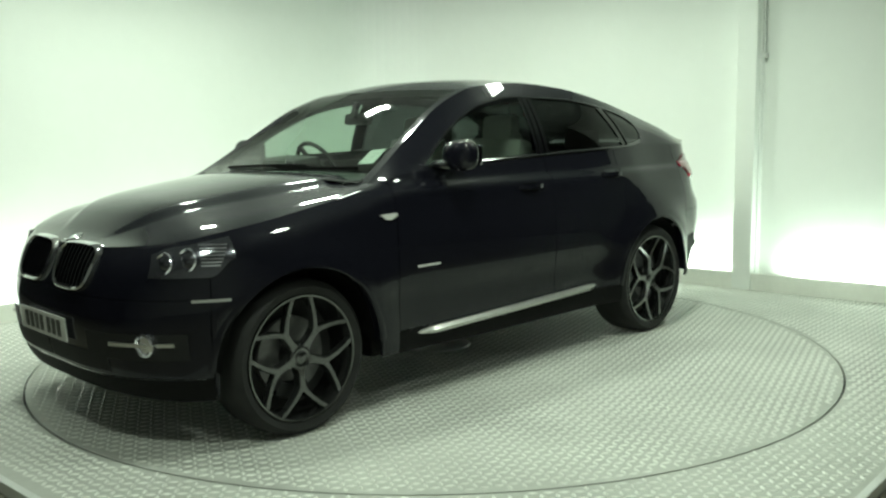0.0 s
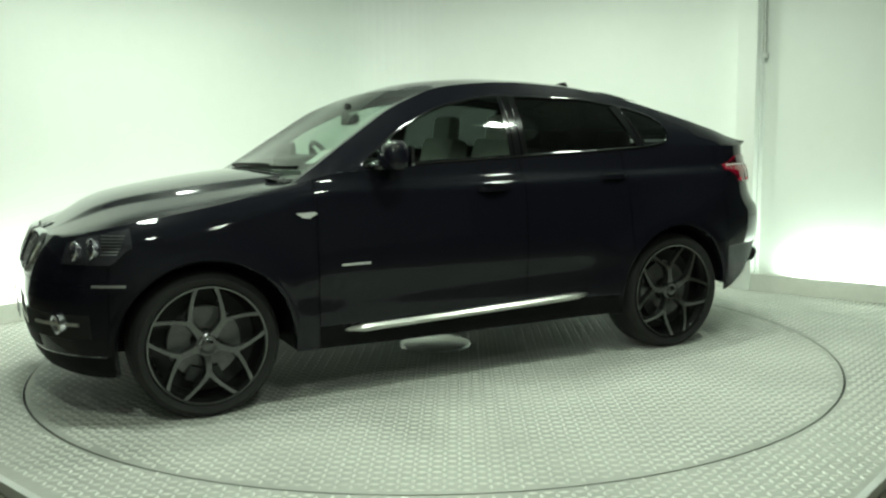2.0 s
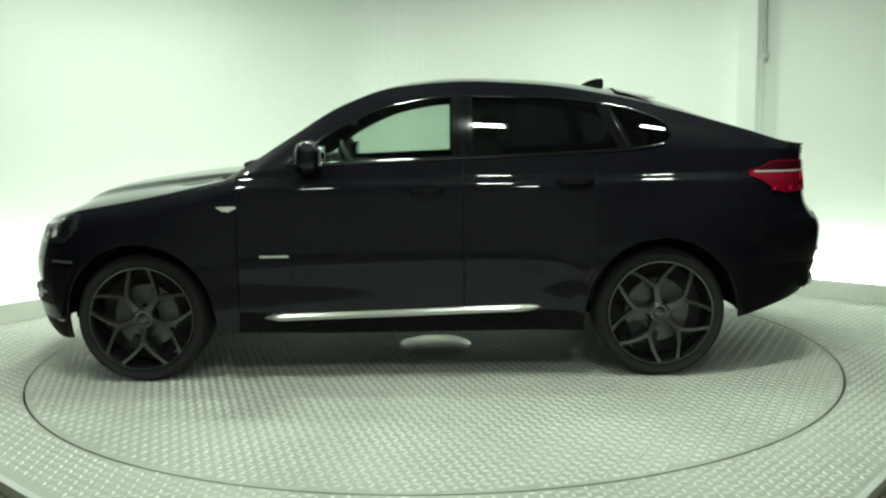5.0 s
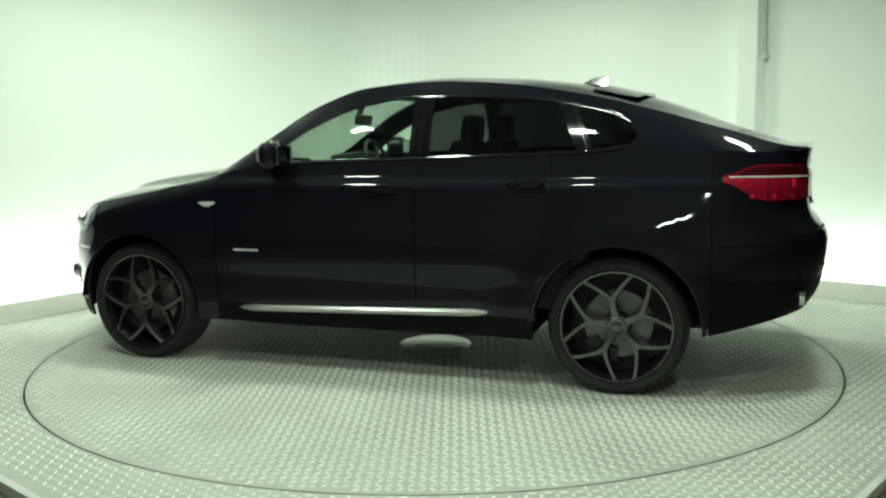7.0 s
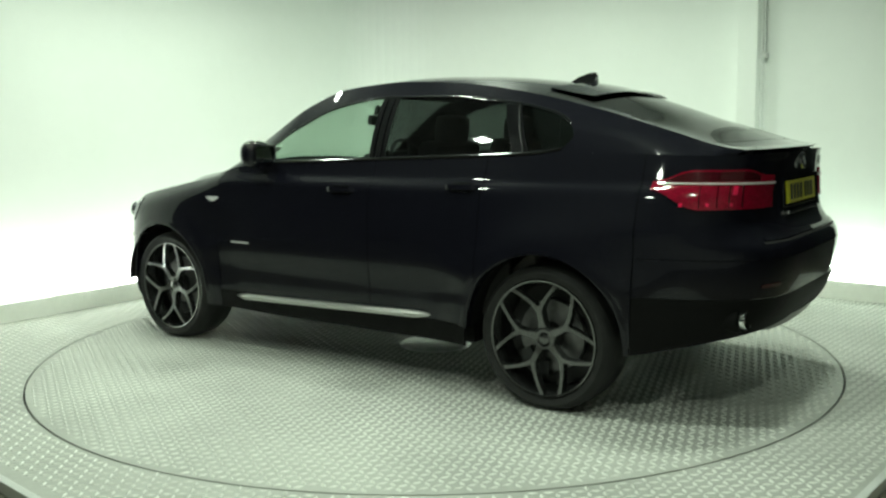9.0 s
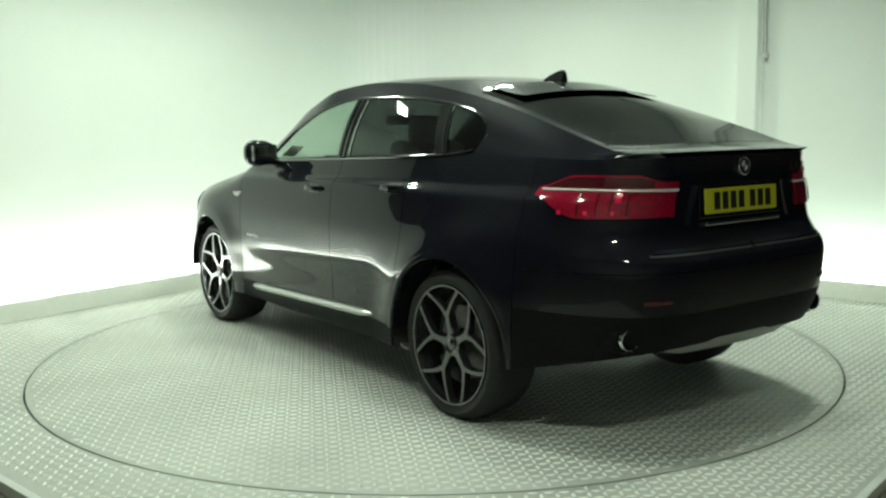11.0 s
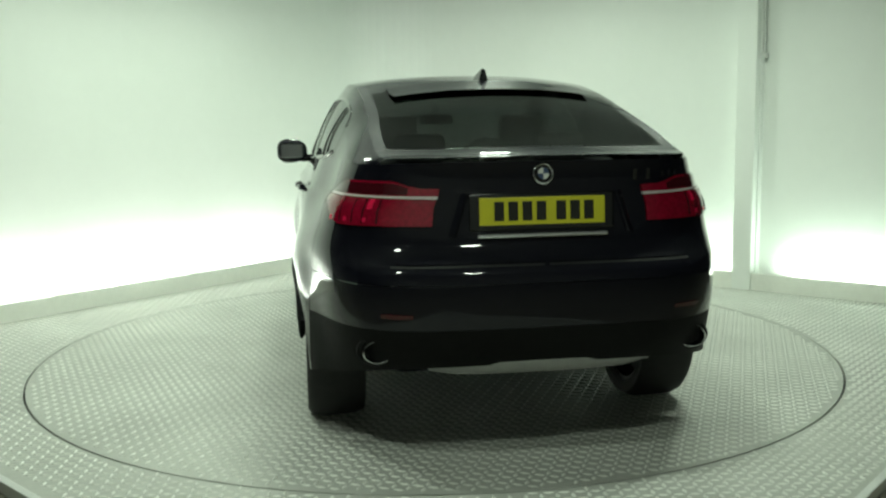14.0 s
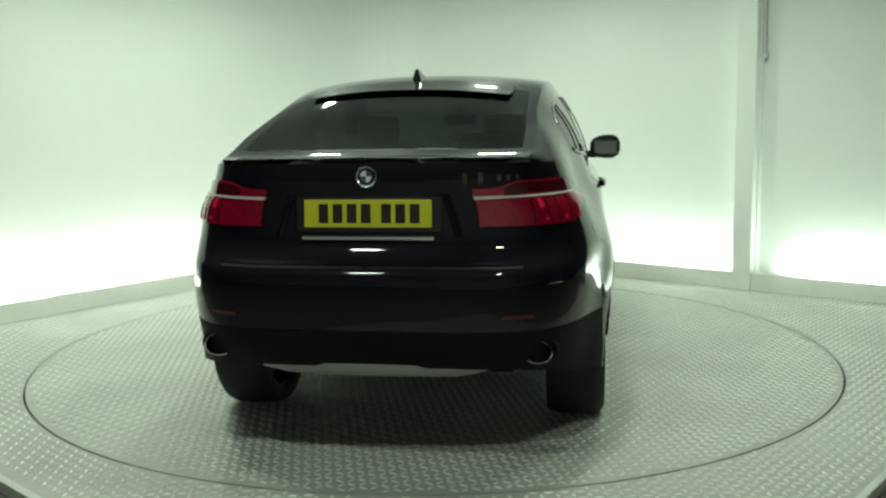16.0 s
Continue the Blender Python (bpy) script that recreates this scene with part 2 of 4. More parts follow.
def turntable():
    t = new("turntable")
    tagged(t, "round steel tread plate turntable flush with the floor", "turntable")
    disc = part("disc", lathe([(0.0, 0), (DISC_R, 0), (DISC_R, -0.03), (0.0, -0.03)], 128, closed=False), PLATE, t)
    lugs("tread_plate_relief", lambda x, y: 0.25 < math.hypot(x, y) < DISC_R - 0.03, t, 0.3)
    part("centre_cover", lathe([(0.0, 0.020), (0.205, 0.016), (0.228, 0.009), (0.232, 0.0003), (0.0, 0.0003)], 64, closed=False), COVER, t, "plain round steel centre cover", True)
    return t


table = turntable()
tagged(part("recess", lathe([(DISC_R - 0.02, -0.030), (DISC_R + 0.02, -0.030), (DISC_R + 0.02, -0.045), (DISC_R - 0.02, -0.045)], 96), GAP), "dark gap under the turntable rim", "recess", kind="structure")


# the two walls, joined by a round corner
def wall_path(inset):
    """Points of the wall line in the room's axes, from one open end round the corner to the other."""
    r = CORNER_R - inset
    pts = [(wall_u(v) - inset, v) for v in (-2.26, 0.0)]
    for i in range(13):
        a = math.pi / 2 * i / 12
        pts.append((HALF_U - CORNER_R + r * math.cos(a), HALF_V - CORNER_R + r * math.sin(a)))
    pts += [(u, wall_v(u) - inset) for u in (0.0, -2.50)]
    return pts


def wall_band(a, b, z0, z1):
    bm = bmesh.new()
    rows = []
    for p, q in zip(a, b):
        rows.append([bm.verts.new(ROOM @ Vector((x, y, z))) for (x, y), z in ((p, z0), (p, z1), (q, z1), (q, z0))])
    for r, s in zip(rows, rows[1:]):
        for i in range(4):
            j = (i + 1) % 4
            bm.faces.new((r[i], s[i], s[j], r[j]))
    bm.faces.new(rows[0])
    bm.faces.new(rows[-1])
    bmesh.ops.recalc_face_normals(bm, faces=bm.faces)
    return bm


tagged(part("wall_back", wall_band(wall_path(0.0), wall_path(-0.15), -0.05, ROOM_H), WALL, smooth=False), "plain white painted wall with a rounded corner", "wall", kind="structure")
tagged(part("baseboard", wall_band(wall_path(0.13), wall_path(0.105), 0.0, 0.145), SKIRT), "pale skirting board hiding the floor lights", "skirting", kind="structure")

ceiling_bm = box(-9, 9, -9, 9, ROOM_H, ROOM_H + 0.12)
tagged(part("ceiling", ceiling_bm, CEIL), "plain grey painted ceiling", "ceiling", kind="structure")
# unseen added walls for the car's reflections: pale behind the camera, dark elsewhere
for nm, b in (("unseen_wall_south", (-8.85, 8.85, -7.2, -7.05)), ("unseen_wall_west", (-9, -8.85, -8.85, 9)), ("unseen_wall_east", (8.85, 9, -8.85, 9)), ("unseen_wall_north", (-8.85, 8.85, 8.85, 9))):
    tagged(part(nm, box(*b, -0.05, ROOM_H), PALE_REFLECTOR if nm == "unseen_wall_south" else DARK_BACKDROP), "unseen wall added round the bay to set reflections", "wall", kind="structure")

# fluorescent tubes lying behind the skirting, washing up the walls
TUBES = [(wall_u(v) - 0.075, v, 92.6) for v in (-1.67, 0.02, 1.30)] + [(u, wall_v(u) - 0.075, 4.0) for u in (-1.66, -0.36, 0.94)]


def floor_tubes():
    first = None
    for u, v, turn in TUBES:
        m = ROOM @ pose(u, v, 0, 0, 0, turn)
        if first is None:
            t = new("fluorescent_tube")
            tagged(t, "lit white fluorescent tube behind the skirting board", "lamp", "tubes behind the skirting")
            part("tube", lathe([(0.0, -0.58), (0.013, -0.58), (0.013, 0.58), (0.0, 0.58)], 12, pose(0, 0, 0.085, 0, 90, 0), False), TUBE, t)
            part("batten", box(-0.61, 0.61, -0.025, 0.025, 0.0, 0.045, 0.004), WHITE_METAL, t)
            for sx in (-1, 1):
                part("tube_holder", box(0.585 * sx - 0.012, 0.585 * sx + 0.012, -0.015, 0.015, 0.045, 0.105, 0.003), WHITE_METAL, t)
            t.matrix_basis = m
            first = t
        else:
            copy_thing(first, m)
        area_lamp("tube_light", 1.16, 0.05, TUBE_POWER * (0.85 if turn > 45 else 1.0), (0.78, 1.0, 0.82) if turn > 45 else (0.92, 1.0, 0.90), m @ pose(0, 0, 0.135, 180, 0, 0))


floor_tubes()


def ceiling_lamps():
    first = None
    # takes in the two added fill lamps over the camera
    for lx, ly in LAMPS:
        m = pose(lx, ly, CEILING_Z)
        if first is None:
            t = new("ceiling_lamp")
            tagged(t, "flat white rectangular ceiling lamp, lit", "lamp", "ceiling lamps")
            bm = bmesh.new()
            for x0, x1, y0, y1 in ((-0.17, 0.17, 0.085, 0.105), (-0.17, 0.17, -0.105, -0.085), (-0.17, -0.15, -0.085, 0.085), (0.15, 0.17, -0.085, 0.085)):
                add_box(bm, x0, x1, y0, y1, -0.07, 0, 0.003)
            part("frame", bm, WHITE_METAL, t)
            part("diffuser", box(-0.15, 0.15, -0.085, 0.085, -0.06, -0.045), LAMP_GLOW, t)
            t.matrix_basis = m
            first = t
        else:
            copy_thing(first, m)


ceiling_lamps()


# the square post on the wall and the conduit beside it
def post():
    t = new("corner_post")
    tagged(t, "square white boxed post against the wall", "post")
    part("body", box(-0.063, 0.100, -0.14, 0.02, 0.0, ROOM_H - 0.002, 0.006), WALL, t)
    part("cover_strip", box(0.100, 0.112, -0.06, 0.02, 0.0, ROOM_H - 0.002, 0.004), WHITE_METAL, t)
    return t


POST_AT = ROOM @ pose(3.25, -0.72, 0.0, 0, 0, -90)
post().matrix_basis = POST_AT


def conduit():
    t = new("conduit")
    tagged(t, "thin grey cable conduit running down to a small bracket", "conduit")
    part("pipe", lathe([(0.0, 1.99), (0.010, 1.99), (0.010, ROOM_H - 0.002), (0.0, ROOM_H - 0.002)], 12, closed=False), DULL_STEEL, t, smooth=True)
    part("bracket", box(-0.03, 0.03, -0.02, 0.03, 1.96, 2.0, 0.004), DULL_STEEL, t)
    return t


conduit().matrix_basis = POST_AT @ pose(0.122, -0.050, 0)

# ---- the car: x forward, y to its left, z up, origin midway between the axles ----
CAR_SHIFT = Matrix.Translation((0.184, -0.107, 0.0))
car = new("car")
tagged(car, "glossy black coupe-shaped off-road car with anthracite alloy wheels on the turntable", "car")

WHEEL_X, WHEEL_R, HUB_Z, ARCH_R = 1.4665, 0.372, 0.366, 0.437
NOSE_X, TAIL_X = 2.30, -2.50
nose_at = curve_of([(0.2, 2.14), (0.32, 2.220), (0.46, 2.258), (0.58, 2.268), (0.70, 2.248), (0.80, 2.215), (0.92, 2.155), (1.0, 2.10)])
tail_at = curve_of([(0.36, -2.37), (0.44, -2.435), (0.55, -2.497), (0.70, -2.53), (0.79, -2.535), (0.85, -2.522), (0.90, -2.475), (0.97, -2.437), (1.08, -2.425), (1.2, -2.428), (1.3, -2.446)])
width_at = curve_of([(0.22, 0.915), (0.30, 0.952), (0.42, 0.959), (0.55, 0.962), (0.70, 0.975), (0.85, 0.973), (1.0, 0.960), (1.075, 0.951), (1.105, 0.942), (1.125, 0.926), (1.140, 0.908), (1.165, 0.898), (1.20, 0.886), (1.30, 0.850), (1.4, 0.8)])
top_edge = curve_of([(-2.50, 1.280), (-2.30, 1.272), (-2.05, 1.275), (-1.7, 1.285), (-1.2, 1.266), (-0.4, 1.235), (0.3, 1.215), (0.75, 1.190), (0.98, 1.140), (1.3, 1.070), (1.7, 0.998), (2.0, 0.952), (2.16, 0.930), (2.30, 0.905)])
sill_at = curve_of([(-2.50, 0.455), (-2.40, 0.430), (-2.2, 0.385), (-1.95, 0.345), (-1.85, 0.33), (-1.0, 0.280), (0.3, 0.276), (0.9, 0.288), (1.05, 0.292), (1.85, 0.25), (2.1, 0.245), (2.34, 0.27)])


def ease(t):
    t = min(max(t, 0.0), 1.0)
    return t * t * (3 - 2 * t)


def side(x, z, out=0.0):
    """A point of the body's flank: x is the place along the car, run together at nose and tail."""
    w = width_at(z)
    if x > 1.0:
        c = min((x - 1.0) / (NOSE_X - 1.0), 1.0)
        y = w * max(1 - c ** 3.5, 0.0) ** (1 / 3.5)
        px = x + (nose_at(z) - NOSE_X) * ease((x - 1.75) / (NOSE_X - 1.75))
    elif x < -1.3:
        c = min((x + 1.3) / (TAIL_X + 1.3), 1.0)
        y = w * (1 - 0.130 * c ** 1.5) * max(1 - c ** 4.8, 0.0) ** (1 / 4.8)
        px = x + (tail_at(z) - TAIL_X) * ease((x + 1.85) / (TAIL_X + 1.85))
    else:
        y, px = w, x
    # flared arches
    for wx in (WHEEL_X, -WHEEL_X):
        d = math.hypot(px - wx, z - HUB_Z)
        y += (0.028 if wx > 0 else 0.038) * math.exp(-((d - 0.45) / 0.13) ** 2) * ease((1.05 - z) / 0.3)
    # a shallow hollow along the lower doors and a crease above it
    if -1.0 < x < 1.0:
        y -= 0.0012 * math.exp(-((z - 0.55) / 0.09) ** 2)
    # the rear haunch leans in above the wheel
    y -= 0.050 * ease((z - 0.88) / 0.24) * math.exp(-((x + 1.70) / 0.45) ** 2)
    # wing tops roll over towards the bonnet
    if x > 0.8:
        t = ease((z - top_edge(x) + 0.15) / 0.22)
        y -= 0.11 * t * t * ease((x - 0.8) / 0.35) * min(1.0, y / 0.4)
    return Vector((px, y + out, z))


def lower(x):
    z = sill_at(x)
    for wx in (WHEEL_X, -WHEEL_X):
        d = ARCH_R ** 2 - (x - wx) ** 2
        if d > 0 and HUB_Z + math.sqrt(d) > z:
            z = max(z, HUB_Z + math.sqrt(d))
    return z


def spaced(a, b, n):
    return [a + (b - a) * i / n for i in range(n + 1)]


def nose_stations(x0, n=16):
    """Stations that crowd together towards the nose."""
    return [1.0 + (NOSE_X - 1.0) * math.sin(t) ** 0.6 for t in spaced(math.asin(((x0 - 1.0) / (NOSE_X - 1.0)) ** (1 / 0.6)), math.pi / 2, n)]


def tail_stations(x0, n=26):
    k = TAIL_X + 1.3
    return [-1.3 + k * math.sin(t) ** 0.42 for t in spaced(math.asin(((x0 + 1.3) / k) ** (1 / 0.42)), math.pi / 2, n)]


def sheet(grid, flip=False):
    """A bmesh from a grid of points."""
    bm = bmesh.new()
    vs = [[bm.verts.new(p) for p in row] for row in grid]
    for a, b in zip(vs, vs[1:]):
        for i in range(len(a) - 1):
            f = (a[i], a[i + 1], b[i + 1], b[i])
            try:
                bm.faces.new(f[::-1] if flip else f)
            except ValueError:
                pass
    bmesh.ops.transform(bm, matrix=CAR_SHIFT, verts=bm.verts)
    bmesh.ops.remove_doubles(bm, verts=bm.verts, dist=1e-5)
    bmesh.ops.dissolve_degenerate(bm, edges=bm.edges, dist=1e-5)
    return bm


def panel(name, grid, mat, sign, parent=None, label="", turned=True):
    """A body panel on one side of the car; sign 1 is its left."""
    rows = [[Vector((p.x, p.y * sign, p.z)) for p in row] for row in grid]
    bm = sheet(rows, flip=(sign > 0) == turned)
    return part(name, bm, mat, parent or car, label, True)


def edged(rows, depth=0.012):
    """Add rolled edges that turn inwards round a panel's grid."""
    def tucked(p):
        return Vector((p.x, p.y - depth, p.z))
    out = []
    for r in rows:
        a, b = r[0], r[-1]
        out.append([tucked(a), a, *r[1:-1], b, Vector((b.x, b.y - depth, b.z))])
    return [[tucked(p) for p in out[0]]] + out + [[tucked(p) for p in out[-1]]]


def flank(stations, z_low, z_high, n=48, out=0.0):
    rows = []
    for x in stations:
        a, b = z_low(x), z_high(x)
        rows.append([side(x, a + (b - a) * j / n, out) for j in range(n + 1)])
    return rows


def arch_stations(x0, x1, n, wx):
    """Stations from x0 to x1 crowded where the wheel arch is steep."""
    extra = [wx + ARCH_R * math.cos(math.pi * i / 30) for i in range(31)]
    extra += [wx + ARCH_R + 0.001, wx - ARCH_R - 0.001]
    return sorted([x for x in spaced(x0, x1, n) + extra if min(x0, x1) <= x <= max(x0, x1)], reverse=x0 > x1)


BUMPER_SPLIT = 0.70
REAR_SPLIT = 0.80
SHUT = 0.003
DOOR_X = (0.90, -0.36, -1.10)

for sign in (1, -1):
    # front wing: down to the bumper joint ahead of the wheel
    rows = flank(arch_stations(1.92, DOOR_X[0] + SHUT, 16, WHEEL_X), lower, top_edge)
    panel("front_wing", edged(rows), PAINT, sign)
    nose = nose_stations(1.925)[::-1]
    rows = flank(nose, lambda x: BUMPER_SPLIT + SHUT, top_edge, 14)
    panel("nose_panel", edged(rows), PAINT, sign)
    rows = flank(nose, sill_at, lambda x: 0.352, 4)
    panel("front_bumper_skirt", rows, PLASTIC, sign, None, "matt black lower bumper")
    rows = flank(nose, lambda x: 0.355, lambda x: BUMPER_SPLIT, 10)
    panel("front_bumper", rows, PAINT, sign)
    rows = flank(spaced(DOOR_X[0] - SHUT, DOOR_X[1] + SHUT, 14), lambda x: sill_at(x) + 0.115, top_edge)
    front_door = panel("front_door", edged(rows), PAINT, sign)
    rows = flank(arch_stations(DOOR_X[1] - SHUT, DOOR_X[2] + SHUT, 10, -WHEEL_X), lambda x: max(lower(x), sill_at(x) + 0.115), top_edge)
    rear_door = panel("rear_door", edged(rows), PAINT, sign)
    rows = flank(spaced(DOOR_X[0], -1.029, 14), sill_at, lambda x: sill_at(x) + 0.110, 4)
    panel("sill", edged(rows), PLASTIC, sign, None, "matt black lower sill")
    rows = flank(arch_stations(DOOR_X[2] - SHUT, -1.93, 14, -WHEEL_X), lower, top_edge)
    panel("rear_wing", edged(rows), PAINT, sign)
    tail = tail_stations(-1.935)
    rows = flank(tail, lambda x: REAR_SPLIT + SHUT, top_edge, 26)
    panel("tail_panel", edged(rows), PAINT, sign)
    rows = flank(tail, lambda x: 0.62, lambda x: REAR_SPLIT, 6)
    panel("rear_bumper", edged(rows), PAINT, sign)
    rows = flank(tail, sill_at, lambda x: 0.618, 7)
    panel("rear_bumper_skirt", edged(rows), PLASTIC, sign, None, "matt black lower bumper")

# dark seals behind the shut lines
for sign in (1, -1):
    for x in (*DOOR_X, 1.9225, -1.9325):
        rows = flank([x + 0.03, x, x - 0.03], lambda q: max(lower(x), sill_at(x)) + (0.08 if x < -1.5 else 0.01), lambda q: top_edge(x) - 0.01, 30, -0.016)
        panel("inner_seal", rows, HOLE, sign)

# ---- greenhouse ----
edge_z = curve_of([(-2.50, 1.285), (-2.3, 1.303), (-2.0, 1.388), (-1.6, 1.503), (-1.2, 1.597), (-0.8, 1.658), (-0.4, 1.680), (0.0, 1.654), (0.3, 1.560), (0.6, 1.384), (0.85, 1.222), (0.98, 1.143)])
edge_y = curve_of([(-2.52, 0.58), (-2.40, 0.618), (-2.25, 0.645), (-2.0, 0.652), (-1.6, 0.632), (-1.2, 0.635), (-0.4, 0.650), (0.2, 0.685), (0.6, 0.745), (0.98, 0.83)])
mid_z = curve_of([(-2.465, 1.302), (-2.38, 1.306), (-2.25, 1.338), (-2.05, 1.402), (-1.75, 1.517), (-1.45, 1.612), (-1.2, 1.662), (-0.8, 1.708), (-0.4, 1.724), (-0.1, 1.708), (0.1, 1.664), (0.3, 1.578), (0.6, 1.404), (0.85, 1.256), (1.05, 1.168)])
glass_low = curve_of([(-1.545, 1.36), (-1.50, 1.312), (-1.28, 1.285), (-0.4, 1.255), (0.62, 1.222)])
glass_top = curve_of([(-1.545, 1.362), (-1.52, 1.420), (-1.40, 1.485), (-1.1, 1.548), (-0.8, 1.580), (-0.3, 1.590), (0.02, 1.545), (0.33, 1.422), (0.62, 1.224)])


def cabin(x, z, out=0.0):
    """A point of the cabin's side between the belt line and the roof edge."""
    b = side(x, top_edge(x))
    e = Vector((x, edge_y(x), edge_z(x)))
    if e.z - b.z < 1e-4:
        return e.copy()
    q = (z - b.z) / (e.z - b.z)
    p = b.lerp(e, q)
    bow = 0.030 * math.sin(math.pi * min(max(q, 0), 1)) * ease((e.z - b.z) / 0.3)
    return Vector((p.x, p.y + bow + out, z))


for sign in (1, -1):
    xs_all = sorted(set(spaced(-2.36, 0.97, 66) + [0.62, 0.61, -1.545, -1.54, -1.53, -1.51]), reverse=True)
    low_rows, high_rows = [], []
    for x in xs_all:
        b, e = top_edge(x), edge_z(x)
        if -1.545 <= x <= 0.62:
            g0, g1 = glass_low(x), glass_top(x)
        else:
            g0 = g1 = 1.222 if x > 0 else 1.361
            if x > 0.62:
                g0 = g1 = b + (e - b) * 0.25
            else:
                g0 = g1 = b + (e - b) * 0.5 * ease((x + 2.3) / 0.75) if e > b else b
        g0 = min(max(g0, b), e)
        g1 = min(max(g1, g0), e)
        low_rows.append([cabin(x, b + (g0 - b) * j / 2) for j in range(3)])
        high_rows.append([cabin(x, g1 + (e - g1) * j / 4) for j in range(5)])
    panel("window_ledge", low_rows, PAINT, sign)
    panel("roof_side_rail", high_rows, PAINT, sign)

    def window_rows(stations, out=-0.006, extra=0.0):
        rows = []
        for x in stations:
            a, b = glass_low(x) - extra, glass_top(x) + extra
            rows.append([cabin(x, a + (b - a) * j / 6, out) for j in range(7)])
        return rows

    panel("front_side_window", window_rows(spaced(0.62, -0.31, 26)), GLASS, sign, None, "clear side glass")
    panel("rear_side_window", window_rows(spaced(-0.41, -1.214, 16)), DARK_GLASS, sign, None, "dark privacy glass")
    panel("quarter_window", window_rows(sorted(spaced(-1.216, -1.53, 12) + [-1.54, -1.545], reverse=True)), DARK_GLASS, sign, None, "dark privacy glass")
    panel("centre_pillar", window_rows(spaced(-0.30, -0.42, 3), 0.004), GLOSS_BLACK, sign, None, "gloss black pillar cover")
    grid = []
    for k in range(5):
        off = -0.045 + 0.0225 * k
        grid.append([cabin(-1.165 - 0.12 * (1.53 - z) / 0.25 - off * -1, z, 0.003) for z in spaced(1.288, 1.533, 6)])
    panel("rear_pillar_strip", grid[::-1], GLOSS_BLACK, sign, None, "gloss black pillar cover")
    grid = []
    for off in (-0.003, -0.0015, 0.0015, 0.003):
        grid.append([cabin(-1.195 - 0.105 * (1.53 - z) / 0.25 + off, z, 0.003 + (0.008 if abs(off) < 0.003 else 0)) for z in spaced(1.290, 1.528, 6)])
    panel("pillar_seam_trim", grid[::-1], ALLOY, sign, None, "thin bright seam on the pillar")
    # two raised beads added where the pillar's edges reflect light in thin lines
    for bx in (-0.335, -0.385):
        grid = [[cabin(bx + off, z, 0.005 + (0.006 if abs(off) < 0.003 else 0)) for z in spaced(glass_low(bx) + 0.004, glass_top(bx) - 0.004, 6)] for off in (0.004, 0.002, -0.002, -0.004)]
        panel("pillar_glint_bead", grid, GLOSS_BLACK, sign)
    grid = []
    for x in spaced(0.60, -1.50, 40):
        z = glass_low(x) - 0.004
        grid.append([cabin(x, z - 0.010, -0.004), cabin(x, z - 0.008, 0.006), cabin(x, z, 0.010), cabin(x, z + 0.008, 0.005), cabin(x, z + 0.011, -0.006)])
    panel("window_trim", grid, GLOSS_BLACK, sign, None, "gloss black trim under the side windows")
    grid = []
    for x in spaced(0.57, -1.51, 40):
        z = glass_top(x) + 0.003
        grid.append([cabin(x, z - 0.009, -0.006), cabin(x, z - 0.006, 0.003), cabin(x, z, 0.006), cabin(x, z + 0.006, 0.003), cabin(x, z + 0.008, -0.004)])
    panel("window_frame_trim", grid, GLOSS_BLACK, sign, None, "gloss black trim over the side windows")


def top_rows(stations, r0, r1, n, lift=0.0):
    """The roof's skin; r runs across from -1 to 1, and the ends bow in plan."""
    bow = curve_of([(-2.52, -0.11), (-1.3, -0.05), (-0.6, 0.0), (0.1, 0.045), (1.05, 0.095)])
    rows = []
    for x in stations:
        row = []
        for j in range(n + 1):
            r = r0 + (r1 - r0) * j / n
            px = x - bow(x) * r * r
            e = edge_z(px)
            z = e + (mid_z(x) - e) * (1 - abs(r) ** 2.4)
            row.append(Vector((px, edge_y(px) * r, z + lift)))
        rows.append(row)
    return rows


def top_panel(name, stations, r0, r1, n, mat, label="", lift=0.0):
    return part(name, sheet(top_rows(stations, r0, r1, n, lift)), mat, car, label, True)


GLASS_R = 0.925
top_panel("windscreen", spaced(1.05, 0.16, 22), -GLASS_R, GLASS_R, 24, GLASS, "clear windscreen")
top_panel("roof", spaced(0.155, -1.335, 30), -1, 1, 28, PAINT)
for r0, r1 in ((-1, -GLASS_R), (GLASS_R, 1)):
    top_panel("windscreen_pillar", spaced(1.07, 0.16, 22), r0, r1, 3, PAINT)
    top_panel("rear_pillar", spaced(-1.34, -2.27, 20), r0 * 1.0, r1, 3, PAINT)
top_panel("rear_window", spaced(-1.34, -2.265, 20), -GLASS_R, GLASS_R, 24, REAR_GLASS, "dark heated rear window")
top_panel("tailgate_lid", spaced(-2.27, -2.465, 12), -1, 1, 28, PAINT)


# bonnet: a crowned skin between the wing tops, with two pressed ridges
bonnet_mid = curve_of([(0.98, 1.192), (1.11, 1.186), (1.62, 1.124), (1.95, 1.046), (2.1, 0.988), (2.2, 0.940), (2.30, 0.903)])
crease_at = curve_of([(0.93, 0.70), (1.4, 0.60), (1.9, 0.49), (2.30, 0.40)])


